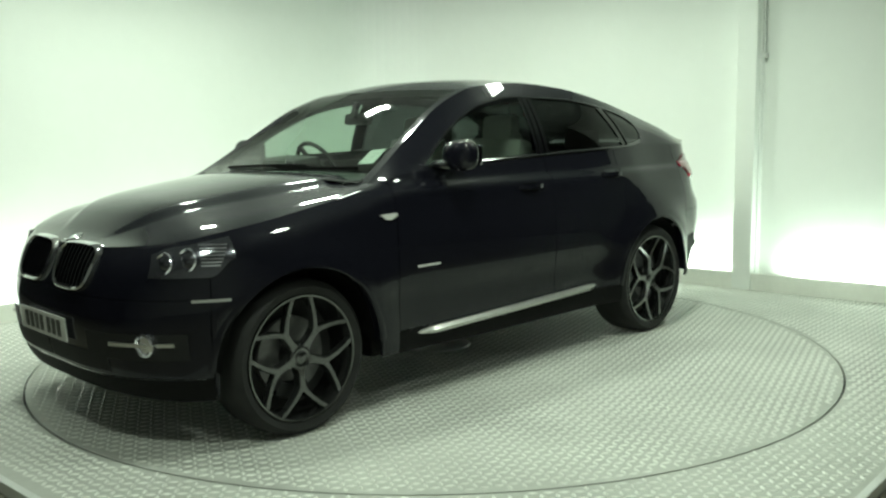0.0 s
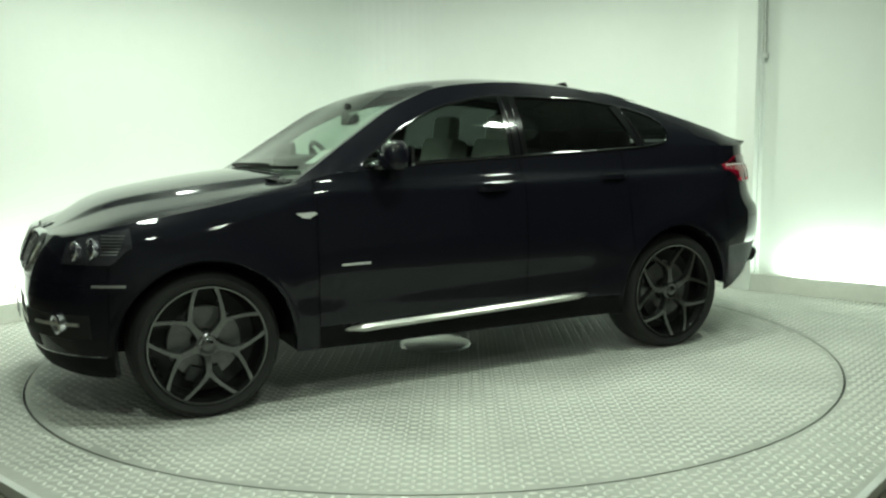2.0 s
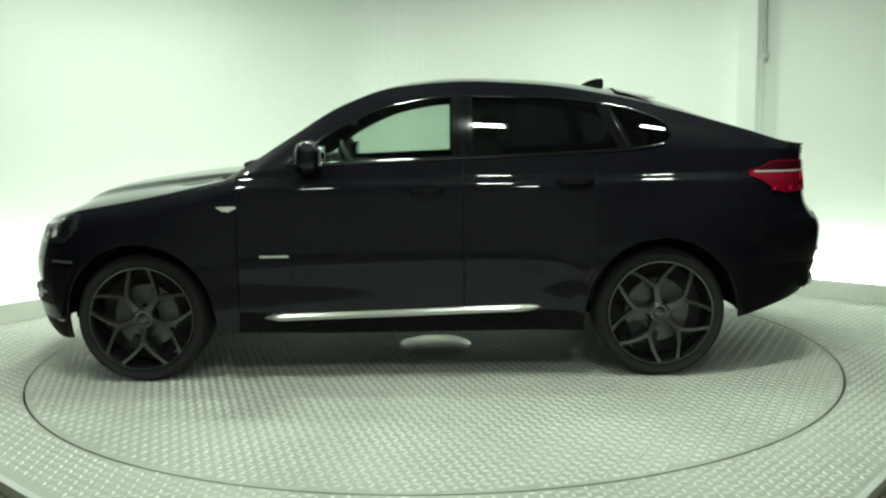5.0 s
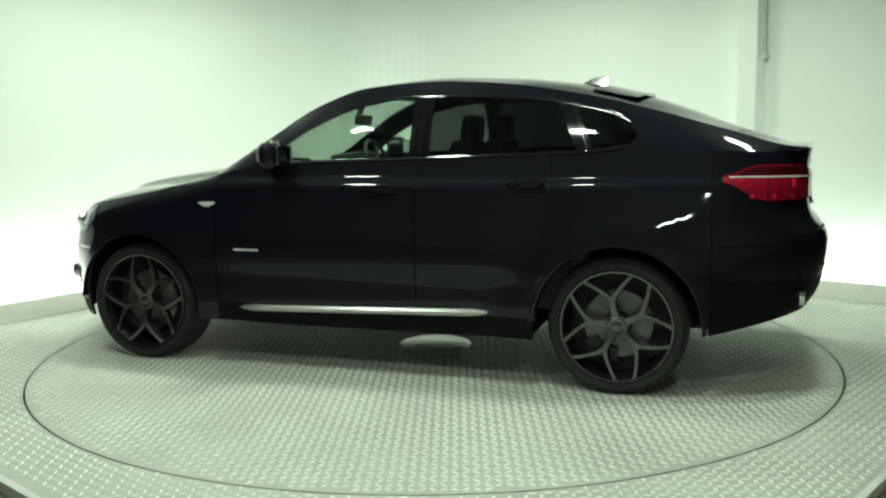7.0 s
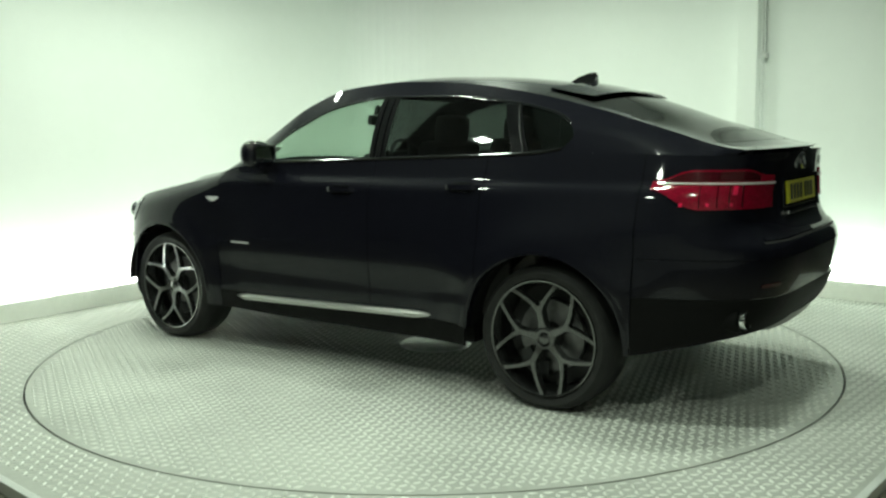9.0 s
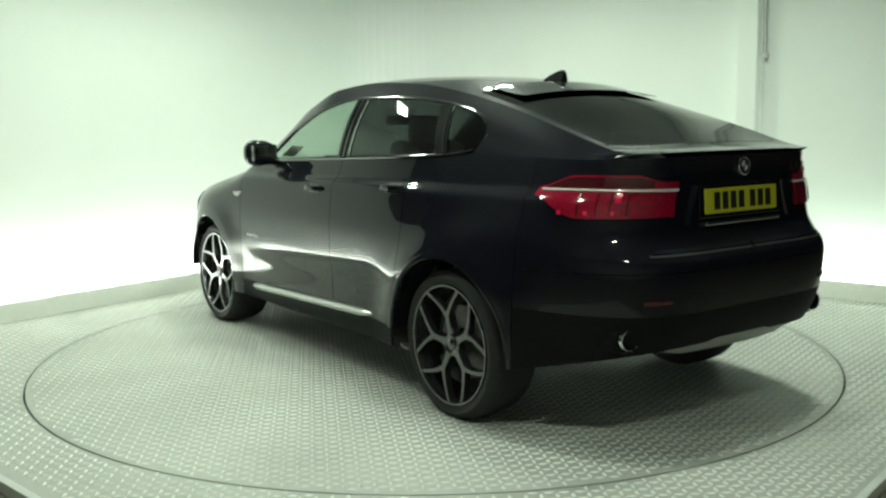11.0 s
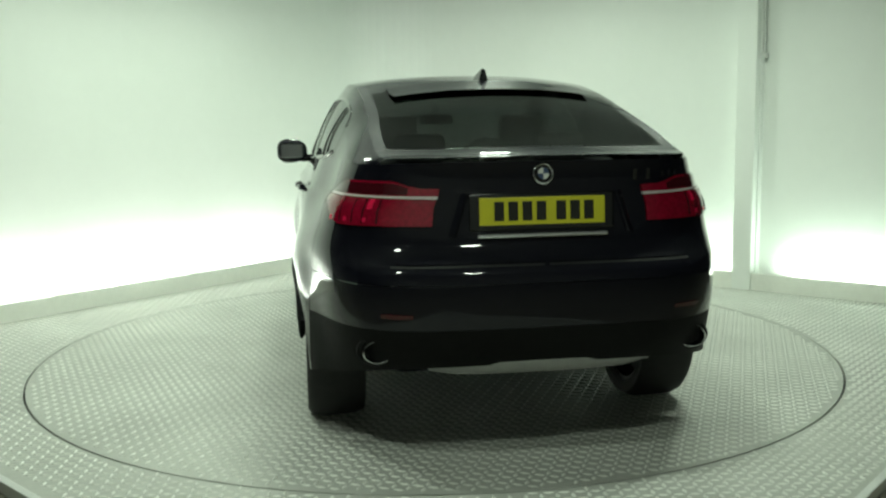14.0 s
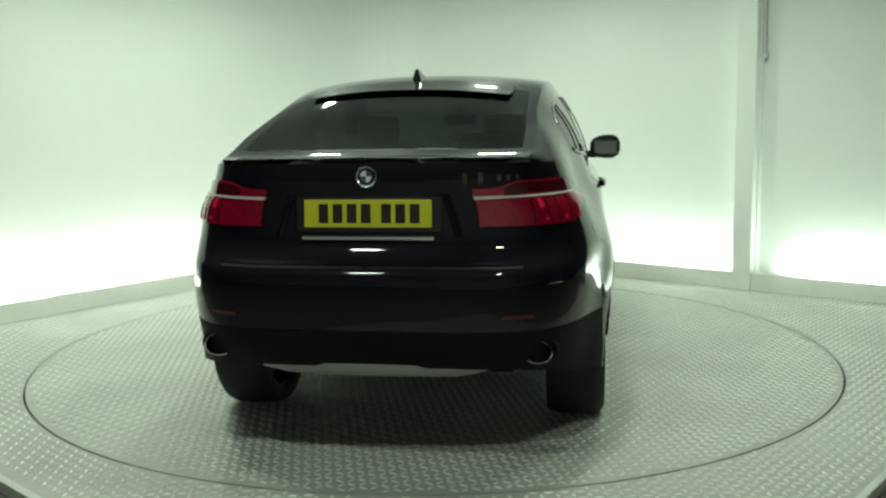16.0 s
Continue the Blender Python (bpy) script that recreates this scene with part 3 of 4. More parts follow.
def bonnet():
    rows = []
    for x in [*spaced(0.93, 1.9, 30), *nose_stations(1.93)]:
        p = side(x, top_edge(x))
        c = crease_at(x)
        fade = ease((2.27 - x) / 0.35)
        row = []
        # across the bonnet, crowded round the creases
        for r in [-1, -0.985, -0.96, -0.92, -0.87, -0.81, *[-c + d for d in (-0.085, -0.06, -0.048, -0.02, 0.02, 0.048, 0.06, 0.085)], *spaced(-c + 0.13, c - 0.13, 16),
                  *[c + d for d in (-0.085, -0.06, -0.048, -0.02, 0.02, 0.048, 0.06, 0.085)], 0.81, 0.87, 0.92, 0.96, 0.985, 1]:
            rise = max(bonnet_mid(max(x, 0.98)) - p.z, 0.0)
            step = 0.019 * fade * ease((abs(r) - c + 0.055) / 0.11)
            dome = rise * (1 - abs(r) ** 2.3) - step * (1 - ease((abs(r) - c - 0.06) / (1.0 - c - 0.06)))
            row.append(Vector((p.x + 0.04 * (1 - r * r) * ease((1.1 - x) / 0.2), p.y * r, p.z + dome)))
        rows.append(row)
    return part("bonnet", sheet(rows, True), PAINT, car, "", True)


bonnet()

# ---- under the body ----
bm = box(-1.9, 2.0, -0.55, 0.55, 0.29, 0.42, 0.03, CAR_SHIFT)
part("floor_pan", bm, PLASTIC, car, "black underbody")
bm = box(-1.0, 1.0, -0.86, 0.86, 0.26, 0.40, 0.03, CAR_SHIFT)
part("cabin_floor", bm, PLASTIC, car, "black underbody")
for wx in (WHEEL_X, -WHEEL_X):
    for sign in (1, -1):
        bm = bmesh.new()
        rows = []
        for i in range(25):
            a = radians(2 + 176 * i / 24)
            rows.append([Vector((wx + (ARCH_R + 0.004) * math.cos(a), y * sign, HUB_Z + (ARCH_R + 0.004) * math.sin(a))) for y in (0.56, 0.95)])
        rim_in = [Vector((wx, 0.56 * sign, HUB_Z))] * 25
        part("arch_liner", sheet(rows), PLASTIC, car, "black wheel arch liner", True)
        part("liner_back", sheet([[r[0] for r in rows], rim_in]), PLASTIC, car)


# ---- wheels ----
def spoke_bm(k):
    """One forked spoke: a stem from the hub and two arms out to the rim."""
    bm = bmesh.new()

    def bar(p, q, w0, w1, z0, z1, deep):
        d = (Vector(q) - Vector(p)).normalized()
        s = Vector((-d.y, d.x))
        vs = []
        for c, w, z in ((p, w0, z0), (q, w1, z1)):
            for e, h in ((-1, -deep), (-0.62, 0), (0.62, 0), (1, -deep)):
                vs.append(bm.verts.new((c[0] + s.x * w * e, c[1] + s.y * w * e, z + h)))
        for i in range(3):
            bm.faces.new((vs[i], vs[i + 1], vs[5 + i], vs[4 + i]))
        bm.faces.new((vs[0], vs[4], vs[7], vs[3]))
        bm.faces.new(vs[0:4][::-1])
        bm.faces.new(vs[4:8])

    def polar(r, a):
        return (r * math.cos(a), r * math.sin(a))

    a = 2 * math.pi * k / 5 - math.pi / 2
    bar(polar(0.030, a), polar(0.090, a), 0.040, 0.023, 0.040, 0.046, 0.038)
    bar(polar(0.088, a), polar(0.165, a), 0.023, 0.024, 0.046, 0.052, 0.038)
    path = ((0.142, 0.04, 0.018, 0.051), (0.176, 0.155, 0.016, 0.053), (0.215, 0.285, 0.014, 0.056), (0.258, 0.395, 0.014, 0.060), (0.292, 0.465, 0.018, 0.062))
    for e in (-1, 1):
        for p, q in zip(path, path[1:]):
            bar(polar(p[0], a + e * p[1]), polar(q[0] + 0.004, a + e * q[1]), p[2], q[2], p[3], q[3], 0.034)
    bmesh.ops.recalc_face_normals(bm, faces=bm.faces)
    return bm


def wheel(name, tyre_w):
    """A wheel about its own z axis, which points outwards."""
    w = new(name)
    h = tyre_w / 2
    prof = [(0.292, h - 0.035), (0.305, h - 0.012), (0.335, h - 0.002), (0.356, h - 0.018), (0.368, h - 0.05), (WHEEL_R, 0.0), (0.368, -h + 0.05), (0.350, -h + 0.01), (0.300, -h + 0.01), (0.285, -h + 0.03), (0.285, h - 0.05)]
    part("tyre", lathe(prof, 72), RUBBER, w, "black low-profile tyre", True)
    part("rim", lathe([(0.300, h - 0.020), (0.297, h - 0.008), (0.287, h - 0.010), (0.278, h - 0.04), (0.262, -0.02), (0.268, -h + 0.03), (0.288, -h + 0.03), (0.288, h - 0.04)], 72), ALLOY, w, "anthracite wheel rim", True)
    m = Matrix.Translation((0, 0, h - 0.075))
    for k in range(5):
        bm = spoke_bm(k)
        bmesh.ops.transform(bm, matrix=m, verts=bm.verts)
        part("spoke", bm, ALLOY, w)
    part("hub", lathe([(0.0, 0.040), (0.030, 0.042), (0.045, 0.046), (0.058, 0.040), (0.064, 0.015), (0.0, 0.0)], 40, m, False), ALLOY, w, "", True)
    part("hub_badge", lathe([(0.0, 0.050), (0.024, 0.049), (0.030, 0.044), (0.0, 0.040)], 32, m, False), ALLOY, w, "small round hub badge", True)
    bm = bmesh.new()
    for k in range(5):
        a = 2 * math.pi * (k + 0.5) / 5 - math.pi / 2
        add_lathe(bm, [(0.0, 0.040), (0.008, 0.038), (0.009, 0.020), (0.0, 0.020)], 10, m @ Matrix.Translation((0.050 * math.cos(a), 0.050 * math.sin(a), 0)), False)
    tagged(part("wheel_bolts", bm, CHROME, w), kind="stuff")
    part("brake_disc", lathe([(0.07, 0.005), (0.182, 0.005), (0.182, -0.025), (0.07, -0.025)], 56, Matrix.Translation((0, 0, h - 0.12))), BRAKE, w, "steel brake disc")
    bm = bmesh.new()
    rows = []
    for i in range(9):
        a = radians(20 + 60 * i / 8)
        rows.append([Vector((r * math.cos(a), r * math.sin(a), z)) for r, z in ((0.125, h - 0.105), (0.13, h - 0.085), (0.20, h - 0.085), (0.205, h - 0.105), (0.205, h - 0.17))])
    vs = [[bm.verts.new(p) for p in r] for r in rows]
    for a, b in zip(vs, vs[1:]):
        for i in range(4):
            bm.faces.new((a[i], a[i + 1], b[i + 1], b[i]))
    part("brake_caliper", bm, ALLOY_DARK, w, "dark brake caliper")
    part("brake_shield", lathe([(0.0, -0.035), (0.262, -0.035), (0.262, -0.045), (0.0, -0.045)], 40, Matrix.Translation((0, 0, h - 0.12)), False), GAP, w)
    w.parent = car
    return w


def set_wheel(w, x, y, sign, spin):
    w.matrix_basis = CAR_SHIFT @ Matrix.Translation((x, y * sign, HUB_Z)) @ pose(0, 0, 0, -90 * sign, 0, 0) @ pose(0, 0, 0, 0, 0, spin)


front_w = wheel("wheel", 0.285)
set_wheel(front_w, WHEEL_X, 0.80, 1, 36)
for x, y, sign, spin in ((WHEEL_X, 0.80, -1, 20), (-WHEEL_X, 0.815, 1, 10), (-WHEEL_X, 0.815, -1, 50)):
    c = copy_thing(front_w, Matrix())
    set_wheel(c, x, y, sign, spin)


# ---- details of the car ----
def skin(x, z, sign, out=0.0):
    """A point on the flank, pushed out along the skin's normal, and that normal."""
    p = side(x, z)
    e = 0.004
    a = side(min(x + e, NOSE_X - 1e-4), z) - side(max(x - e, TAIL_X + 1e-4), z)
    b = side(x, z + e) - side(x, z - e)
    n = a.cross(b)
    n = n.normalized() if n.length > 1e-9 else Vector((1 if x > 0 else -1, 0, 0))
    if n.dot(Vector((0.0, 1.0, 0.0)) if -1.9 < x < 1.9 else Vector((math.copysign(1, x), 0.6, 0))) < 0:
        n.negate()
    q = p + n * out
    return Vector((q.x, q.y * sign, q.z)), Vector((n.x, n.y * sign, n.z))


def patch(name, stations, z_low, z_high, n, out, mat, sign, parent=None, label=""):
    """A lens or trim piece that follows the flank, standing out from it, with closed edges."""
    rows = []
    for x in stations:
        a, b = z_low(x), z_high(x)
        zs = [a + (b - a) * j / n for j in range(n + 1)]
        row = [skin(x, a, sign, -0.004)[0]] + [skin(x, z, sign, out)[0] for z in zs] + [skin(x, b, sign, -0.004)[0]]
        rows.append(row)
    first = [skin(stations[0], z_low(stations[0]) + (z_high(stations[0]) - z_low(stations[0])) * min(max(j - 1, 0), n) / n, sign, -0.004)[0] for j in range(n + 3)]
    last = [skin(stations[-1], z_low(stations[-1]) + (z_high(stations[-1]) - z_low(stations[-1])) * min(max(j - 1, 0), n) / n, sign, -0.004)[0] for j in range(n + 3)]
    bm = sheet([first] + rows + [last])
    bmesh.ops.recalc_face_normals(bm, faces=bm.faces)
    return part(name, bm, mat, parent or car, label, True)


def x_at(y, z, front=True):
    """The station of the flank where it is y wide at height z, near nose or tail."""
    lo, hi = (1.0, NOSE_X) if front else (-1.3, TAIL_X)
    for _ in range(40):
        m = (lo + hi) / 2
        if side(m, z).y > y:
            lo = m
        else:
            hi = m
    return lo


def shifted(m):
    return CAR_SHIFT @ m


def facing(p, n):
    """A pose at p whose z axis is n."""
    return Matrix.Translation(p) @ Vector(n).to_track_quat("Z", "Y").to_matrix().to_4x4()


# tail lamps: red lens wrapped round the corner with a clear strip
for sign in (1, -1):
    x_in = x_at(0.44, 1.10, False)
    st = sorted({*spaced(-1.99, -2.30, 10), *spaced(-2.30, x_in, 12)}, reverse=True)
    low = lambda x: 1.026 + 0.088 * ease((x + 2.24) / 0.25)
    high = lambda x: 1.205 - 0.052 * ease((x + 2.20) / 0.21) - 0.030 * ease((-2.42 - x) / 0.06)
    lamp = patch("tail_lamp", st, low, high, 6, 0.010, RED_LENS, sign, None, "red tail lamp wrapped round the corner")
    patch("upper_lens", st[2:-2], lambda x: 1.152, lambda x: high(x) - 0.008, 2, 0.0125, DARK_RED, sign, lamp, "dark red upper lens")
    patch("clear_strip", st[1:], lambda x: 1.133, lambda x: 1.146, 1, 0.017, CLEAR_LENS, sign, lamp, "pale clear strip across the lamp")
    for k in range(4):
        x0 = st[8 + 3 * k]
        patch("lens_rib", [x0, x0 - 0.004], lambda x: 1.036, lambda x: 1.128, 2, 0.0135, DARK_RED, sign, lamp)
    # brighter reflector cells low in the lens and a clear cell under the strip
    for k in (5, 9, 14):
        patch("reflex_cell", [st[k], st[k] - 0.018 if k < 10 else st[k + 1]], lambda x: 1.040, lambda x: 1.058, 2, 0.0128, RED_CELL, sign, lamp, "bright red reflector cell")
    patch("clear_cell", [st[15], st[16]], lambda x: 1.092, lambda x: 1.130, 2, 0.0128, RED_CELL, sign, lamp, "bright red lamp cell")
    # small red reflectors in the bumper
    xr = x_at(0.66, 0.70, False)
    patch("rear_reflector", spaced(xr, x_at(0.54, 0.70, False), 4), lambda x: 0.672, lambda x: 0.688, 1, 0.006, DARK_RED, sign, None, "small dark red reflector")

# rear number plate with plain bars, its recess and the bright strip below
bm = bmesh.new()
add_box(bm, -0.012, 0.0, -0.30, 0.30, -0.075, 0.075, 0.008)
part("plate_recess", (bmesh.ops.transform(bm, matrix=shifted(pose(-2.422, 0, 1.078, 0, 4, 0)), verts=bm.verts), bm)[1], GLOSS_BLACK, car, "gloss black plate surround")
# slanted pressed edges of the hollow round the plate, and the tailgate's lower shut line
for sign in (1, -1):
    rows = []
    for i in range(9):
        z = 0.985 + 0.17 * i / 8
        y = 0.365 - 0.055 * i / 8
        x = side(x_at(y, z, False), z).x
        rows.append([Vector((x + 0.012, (y - 0.020) * sign, z)), Vector((x - 0.010, (y - 0.006) * sign, z)), Vector((x - 0.012, (y + 0.002) * sign, z)), Vector((x + 0.002, (y + 0.022) * sign, z))])
    part("plate_hollow_edge", sheet(rows, sign < 0), PAINT, car, "", True)
    patch("tailgate_shut_line", spaced(x_at(0.62, 0.872, False), x_at(0.01, 0.872, False), 14), lambda x: 0.868, lambda x: 0.876, 1, 0.0015, HOLE, sign)
    patch("tailgate_crease", spaced(x_at(0.60, 0.893, False), x_at(0.01, 0.893, False), 14), lambda x: 0.879, lambda x: 0.893, 2, 0.006, PAINT, sign)
rear_plate = part("rear_number_plate", box(-0.006, 0.0, -0.26, 0.26, -0.0555, 0.0555, 0.003, shifted(pose(-2.432, 0, 1.080, 0, 4, 0))), YELLOW, car, "yellow rear number plate")
front_plate = part("front_number_plate", box(0.0, 0.008, -0.26, 0.26, -0.0555, 0.0555, 0.003, shifted(pose(2.278, 0, 0.535, 0, 3, 0))), PLATE_WHITE, car, "white front number plate")


def plate_bars(plate, x0, x1, m, mirror):
    """Seven plain upright bars in the place of the characters."""
    y = -0.203
    for k in range(7):
        w = 0.046
        c = (y + w / 2) * mirror
        part("character_bar", box(x0, x1, c - w / 2 + 0.003, c + w / 2 - 0.003, -0.0385, 0.0385, 0.002, shifted(m)), BAR_BLACK, plate)
        y += 0.058 + (0.024 if k == 3 else 0)


plate_bars(rear_plate, -0.0085, -0.005, pose(-2.432, 0, 1.080, 0, 4, 0), -1)
plate_bars(front_plate, 0.007, 0.0105, pose(2.278, 0, 0.535, 0, 3, 0), 1)
part("tailgate_handle_strip", box(-0.022, 0.0, -0.27, 0.27, -0.009, 0.009, 0.005, shifted(pose(-2.432, 0, 0.985))), CHROME, car, "bright strip below the rear plate")


def roundel(x, z, tilt):
    m = shifted(Matrix.Translation((x, 0, z)) @ pose(0, 0, 0, 0, tilt, 0))
    ring = part("badge", lathe([(0.0, 0.004), (0.034, 0.005), (0.039, 0.008), (0.043, 0.005), (0.043, -0.004), (0.0, -0.004)], 40, m, False), CHROME, car, "plain round badge with a bright ring", True)
    part("badge_ring", lathe([(0.024, 0.0065), (0.034, 0.0065), (0.034, 0.004), (0.024, 0.004)], 40, m), GLOSS_BLACK, ring)
    for k in range(4):
        bm = bmesh.new()
        c = bm.verts.new((0, 0, 0.0068))
        arc = [bm.verts.new((0.0235 * math.cos(math.pi / 2 * (k + i / 8)), 0.0235 * math.sin(math.pi / 2 * (k + i / 8)), 0.0068)) for i in range(9)]
        for a, b in zip(arc, arc[1:]):
            bm.faces.new((c, a, b))
        bmesh.ops.transform(bm, matrix=m, verts=bm.verts)
        part("badge_field", bm, BADGE_BLUE if k % 2 else PLATE_WHITE, ring)
    return ring


roundel(-2.440, 1.228, -84)
hp, hq = side(2.285, top_edge(2.285)), side(2.215, top_edge(2.215))
hz, hy = bonnet_mid(2.285), bonnet_mid(2.215)
roundel((hp.x + hq.x) / 2 - 0.004, (hz + hy) / 2 - 0.001, math.degrees(math.atan2(hy - hz, hp.x - hq.x)))
# model lettering that cannot be read: short bright bars
for c, w in ((-0.39, 0.045), (-0.45, 0.045), (-0.52, 0.025), (-0.555, 0.025), (-0.59, 0.025)):
    p, n = skin(x_at(abs(c), 1.218, False), 1.218, -1, 0.003)
    part("lettering_bar", box(-w / 2, w / 2, -0.009, 0.009, 0, 0.003, 0.001, shifted(facing(p, n) @ pose(0, 0, 0, 0, 0, 90))), ALLOY, car)

# exhaust tips and the grey skid plate
for sign in (1, -1):
    m = shifted(Matrix.Translation((side(x_at(0.665, 0.52, False), 0.52).x + 0.062, 0.672 * sign, 0.520)) @ pose(0, 0, 0, 0, -90, 0) @ Matrix.Diagonal((0.82, 1.06, 0.8, 1)))
    tip = part("exhaust_tip", lathe([(0.048, -0.10), (0.050, 0.075), (0.054, 0.080), (0.058, 0.075), (0.058, -0.10)], 40, m), CHROME, car, "bright oval exhaust tip", True)
    part("exhaust_bore", lathe([(0.0, 0.02), (0.048, 0.02), (0.048, 0.015), (0.0, 0.015)], 32, m, False), HOLE, tip)
    part("exhaust_surround", lathe([(0.060, 0.040), (0.070, 0.046), (0.078, 0.035), (0.080, -0.05), (0.060, -0.05)], 40, m), PLASTIC, car, "matt black exhaust surround", True)
bm = bmesh.new()
rows = []
for i in range(17):
    y = -0.47 + 0.94 * i / 16
    dx = 0.05 * (y / 0.47) ** 2
    k = 0.02 * ease((abs(y) - 0.36) / 0.11)
    rows.append([Vector((-2.345 + dx, y, 0.400 + k)), Vector((-2.425 + dx, y, 0.412 + k)), Vector((-2.449 + dx, y, 0.436)), Vector((-2.461 + dx, y, 0.468 - k)), Vector((-2.42 + dx, y, 0.482 - k))])
bm.free()
part("skid_plate", sheet(rows), SKID, car, "grey skid plate under the rear bumper", True)

# roof spoiler lip and shark-fin aerial
rows = top_rows(spaced(-1.31, -1.45, 4), -0.80, 0.80, 24, 0.012)
tips = top_rows([-1.56], -0.78, 0.78, 24, 0.020)
unders = top_rows([-1.45], -0.78, 0.78, 24, 0.004)
part("roof_spoiler", sheet([top_rows([-1.305], -0.80, 0.80, 24, 0.0)[0]] + rows + tips + unders), PAINT, car, "", True)
bm = bmesh.new()
prof = [(0.075, 0.0), (0.03, 0.035), (-0.02, 0.060), (-0.055, 0.068), (-0.068, 0.055), (-0.072, 0.0)]
left = [bm.verts.new((x, 0.022 * (1 - z / 0.085), z)) for x, z in prof]
right = [bm.verts.new((x, -0.022 * (1 - z / 0.085), z)) for x, z in prof]
for i in range(5):
    bm.faces.new((left[i], left[i + 1], right[i + 1], right[i]))
bm.faces.new(left[::-1])
bm.faces.new(right)
bmesh.ops.bevel(bm, geom=bm.edges[:], offset=0.005, segments=2, affect="EDGES")
bmesh.ops.transform(bm, matrix=shifted(pose(-1.21, 0, mid_z(-1.21) - 0.006, 0, -9, 0) @ Matrix.Diagonal((1.12, 1.3, 1.12, 1))), verts=bm.verts)
bmesh.ops.recalc_face_normals(bm, faces=bm.faces)
part("roof_aerial", bm, GLOSS_BLACK, car, "gloss black shark-fin aerial", True)

for sign in (1, -1):
    # door mirrors
    def egg(px, py, pz, sx, sy, sz, power=2.6):
        bm = bmesh.new()
        bmesh.ops.create_icosphere(bm, subdivisions=4, radius=1)
        for v in bm.verts:
            k = (abs(v.co.x) ** power + abs(v.co.y) ** power + abs(v.co.z) ** power) ** (-1 / power)
            v.co = Vector((px + v.co.x * k * sx * (1.0 if v.co.x > 0 else 0.75), (py + v.co.y * k * sy), pz + v.co.z * k * sz * (1.0 + 0.12 * v.co.y * sign)))
        bmesh.ops.transform(bm, matrix=CAR_SHIFT, verts=bm.verts)
        return bm
    mirror = part("door_mirror", egg(0.475, 1.000 * sign, 1.272, 0.080, 0.104, 0.082), PAINT, car, "", True)
    part("mirror_glass", box(0.404, 0.412, 1.000 * sign - 0.082, 1.000 * sign + 0.082, 1.220, 1.326, 0.012, CAR_SHIFT), MIRROR, mirror, "mirror glass")
    part("mirror_foot", egg(0.520, 0.905 * sign, 1.222, 0.060, 0.065, 0.028), GLOSS_BLACK, mirror, "", True)
    # door handles
    for hx, hz in ((-0.15, 1.075), (-0.98, 1.110)):
        p, n = skin(hx, hz, sign, 0.0)
        m = shifted(Matrix.Translation(p))
        bm = bmesh.new()
        grid = []
        for i in range(13):
            u = i / 12
            x = -0.105 + 0.21 * u
            o = 0.034 * math.sin(math.pi * u) ** 0.35
            grid.append([Vector((p.x + x, p.y + (o - 0.012) * sign, p.z - 0.012)), Vector((p.x + x, p.y + o * sign, p.z - 0.013)), Vector((p.x + x, p.y + (o + 0.002) * sign, p.z)), Vector((p.x + x, p.y + o * sign, p.z + 0.013)), Vector((p.x + x, p.y + (o - 0.012) * sign, p.z + 0.012))])
        bm.free()
        part("door_handle", sheet(grid), PAINT, car, "", True)
        patch("handle_recess", spaced(hx + 0.06, hx - 0.06, 4), lambda x: hz - 0.028, lambda x: hz + 0.022, 2, 0.002, GLOSS_BLACK, sign)
    # bright sill step with dark studs
    grid = []
    for i in range(25):
        u = i / 24
        x = 0.80 - 1.63 * u
        z = 0.372 + 0.046 * u
        w = min(1.0, 12 * u + 0.15, 12 * (1 - u) + 0.15)
        grid.append([Vector((x, 0.90 * sign, z + 0.022 * w)), Vector((x, (0.925 + 0.055 * w) * sign, z + 0.016 * w)), Vector((x, (0.935 + 0.060 * w) * sign, z)), Vector((x, (0.930 + 0.052 * w) * sign, z - 0.020 * w)), Vector((x, 0.90 * sign, z - 0.020 * w))])
    step = part("sill_step", sheet(grid), SATIN, car, "bright aluminium sill step", True)
    bm = bmesh.new()
    for i in range(34):
        u = (i + 1.5) / 36
        x, z = 0.80 - 1.63 * u, 0.372 + 0.046 * u
        add_box(bm, x - 0.008, x + 0.008, 0.945 * sign - 0.010, 0.945 * sign + 0.010, z + 0.016, z + 0.0225, 0, CAR_SHIFT)
    tagged(part("rubber_studs", bm, PLASTIC, step), kind="stuff")
    # small side repeater and a silver side badge
    p, n = skin(0.955, 0.985, sign, 0.0)
    bm = bmesh.new()
    outline = [(0.055, 0.012), (-0.045, 0.016), (-0.060, 0.006), (-0.015, -0.016), (0.02, -0.012)]
    a = [bm.verts.new((p.x + x, p.y + 0.010 * sign, p.z + z)) for x, z in outline]
    b = [bm.verts.new((p.x + x, p.y - 0.006 * sign, p.z + z)) for x, z in outline]
    bm.faces.new(a)
    for i in range(5):
        bm.faces.new((a[i], a[(i + 1) % 5], b[(i + 1) % 5], b[i]))
    bmesh.ops.recalc_face_normals(bm, faces=bm.faces)
    bmesh.ops.transform(bm, matrix=CAR_SHIFT, verts=bm.verts)
    part("side_repeater", bm, PLATE_WHITE, car, "small bright side repeater")
    patch("side_badge", spaced(0.775, 0.615, 4), lambda x: 0.713, lambda x: 0.724, 1, 0.005, PLATE_WHITE, sign, None, "thin silver side badge")
    # dark joint between bumper and wing: a bright slim strip at the corner
    patch("corner_strip", spaced(1.84, 2.00, 5), lambda x: 0.690, lambda x: 0.702, 1, 0.007, SATIN, sign, None, "slim silver corner strip")
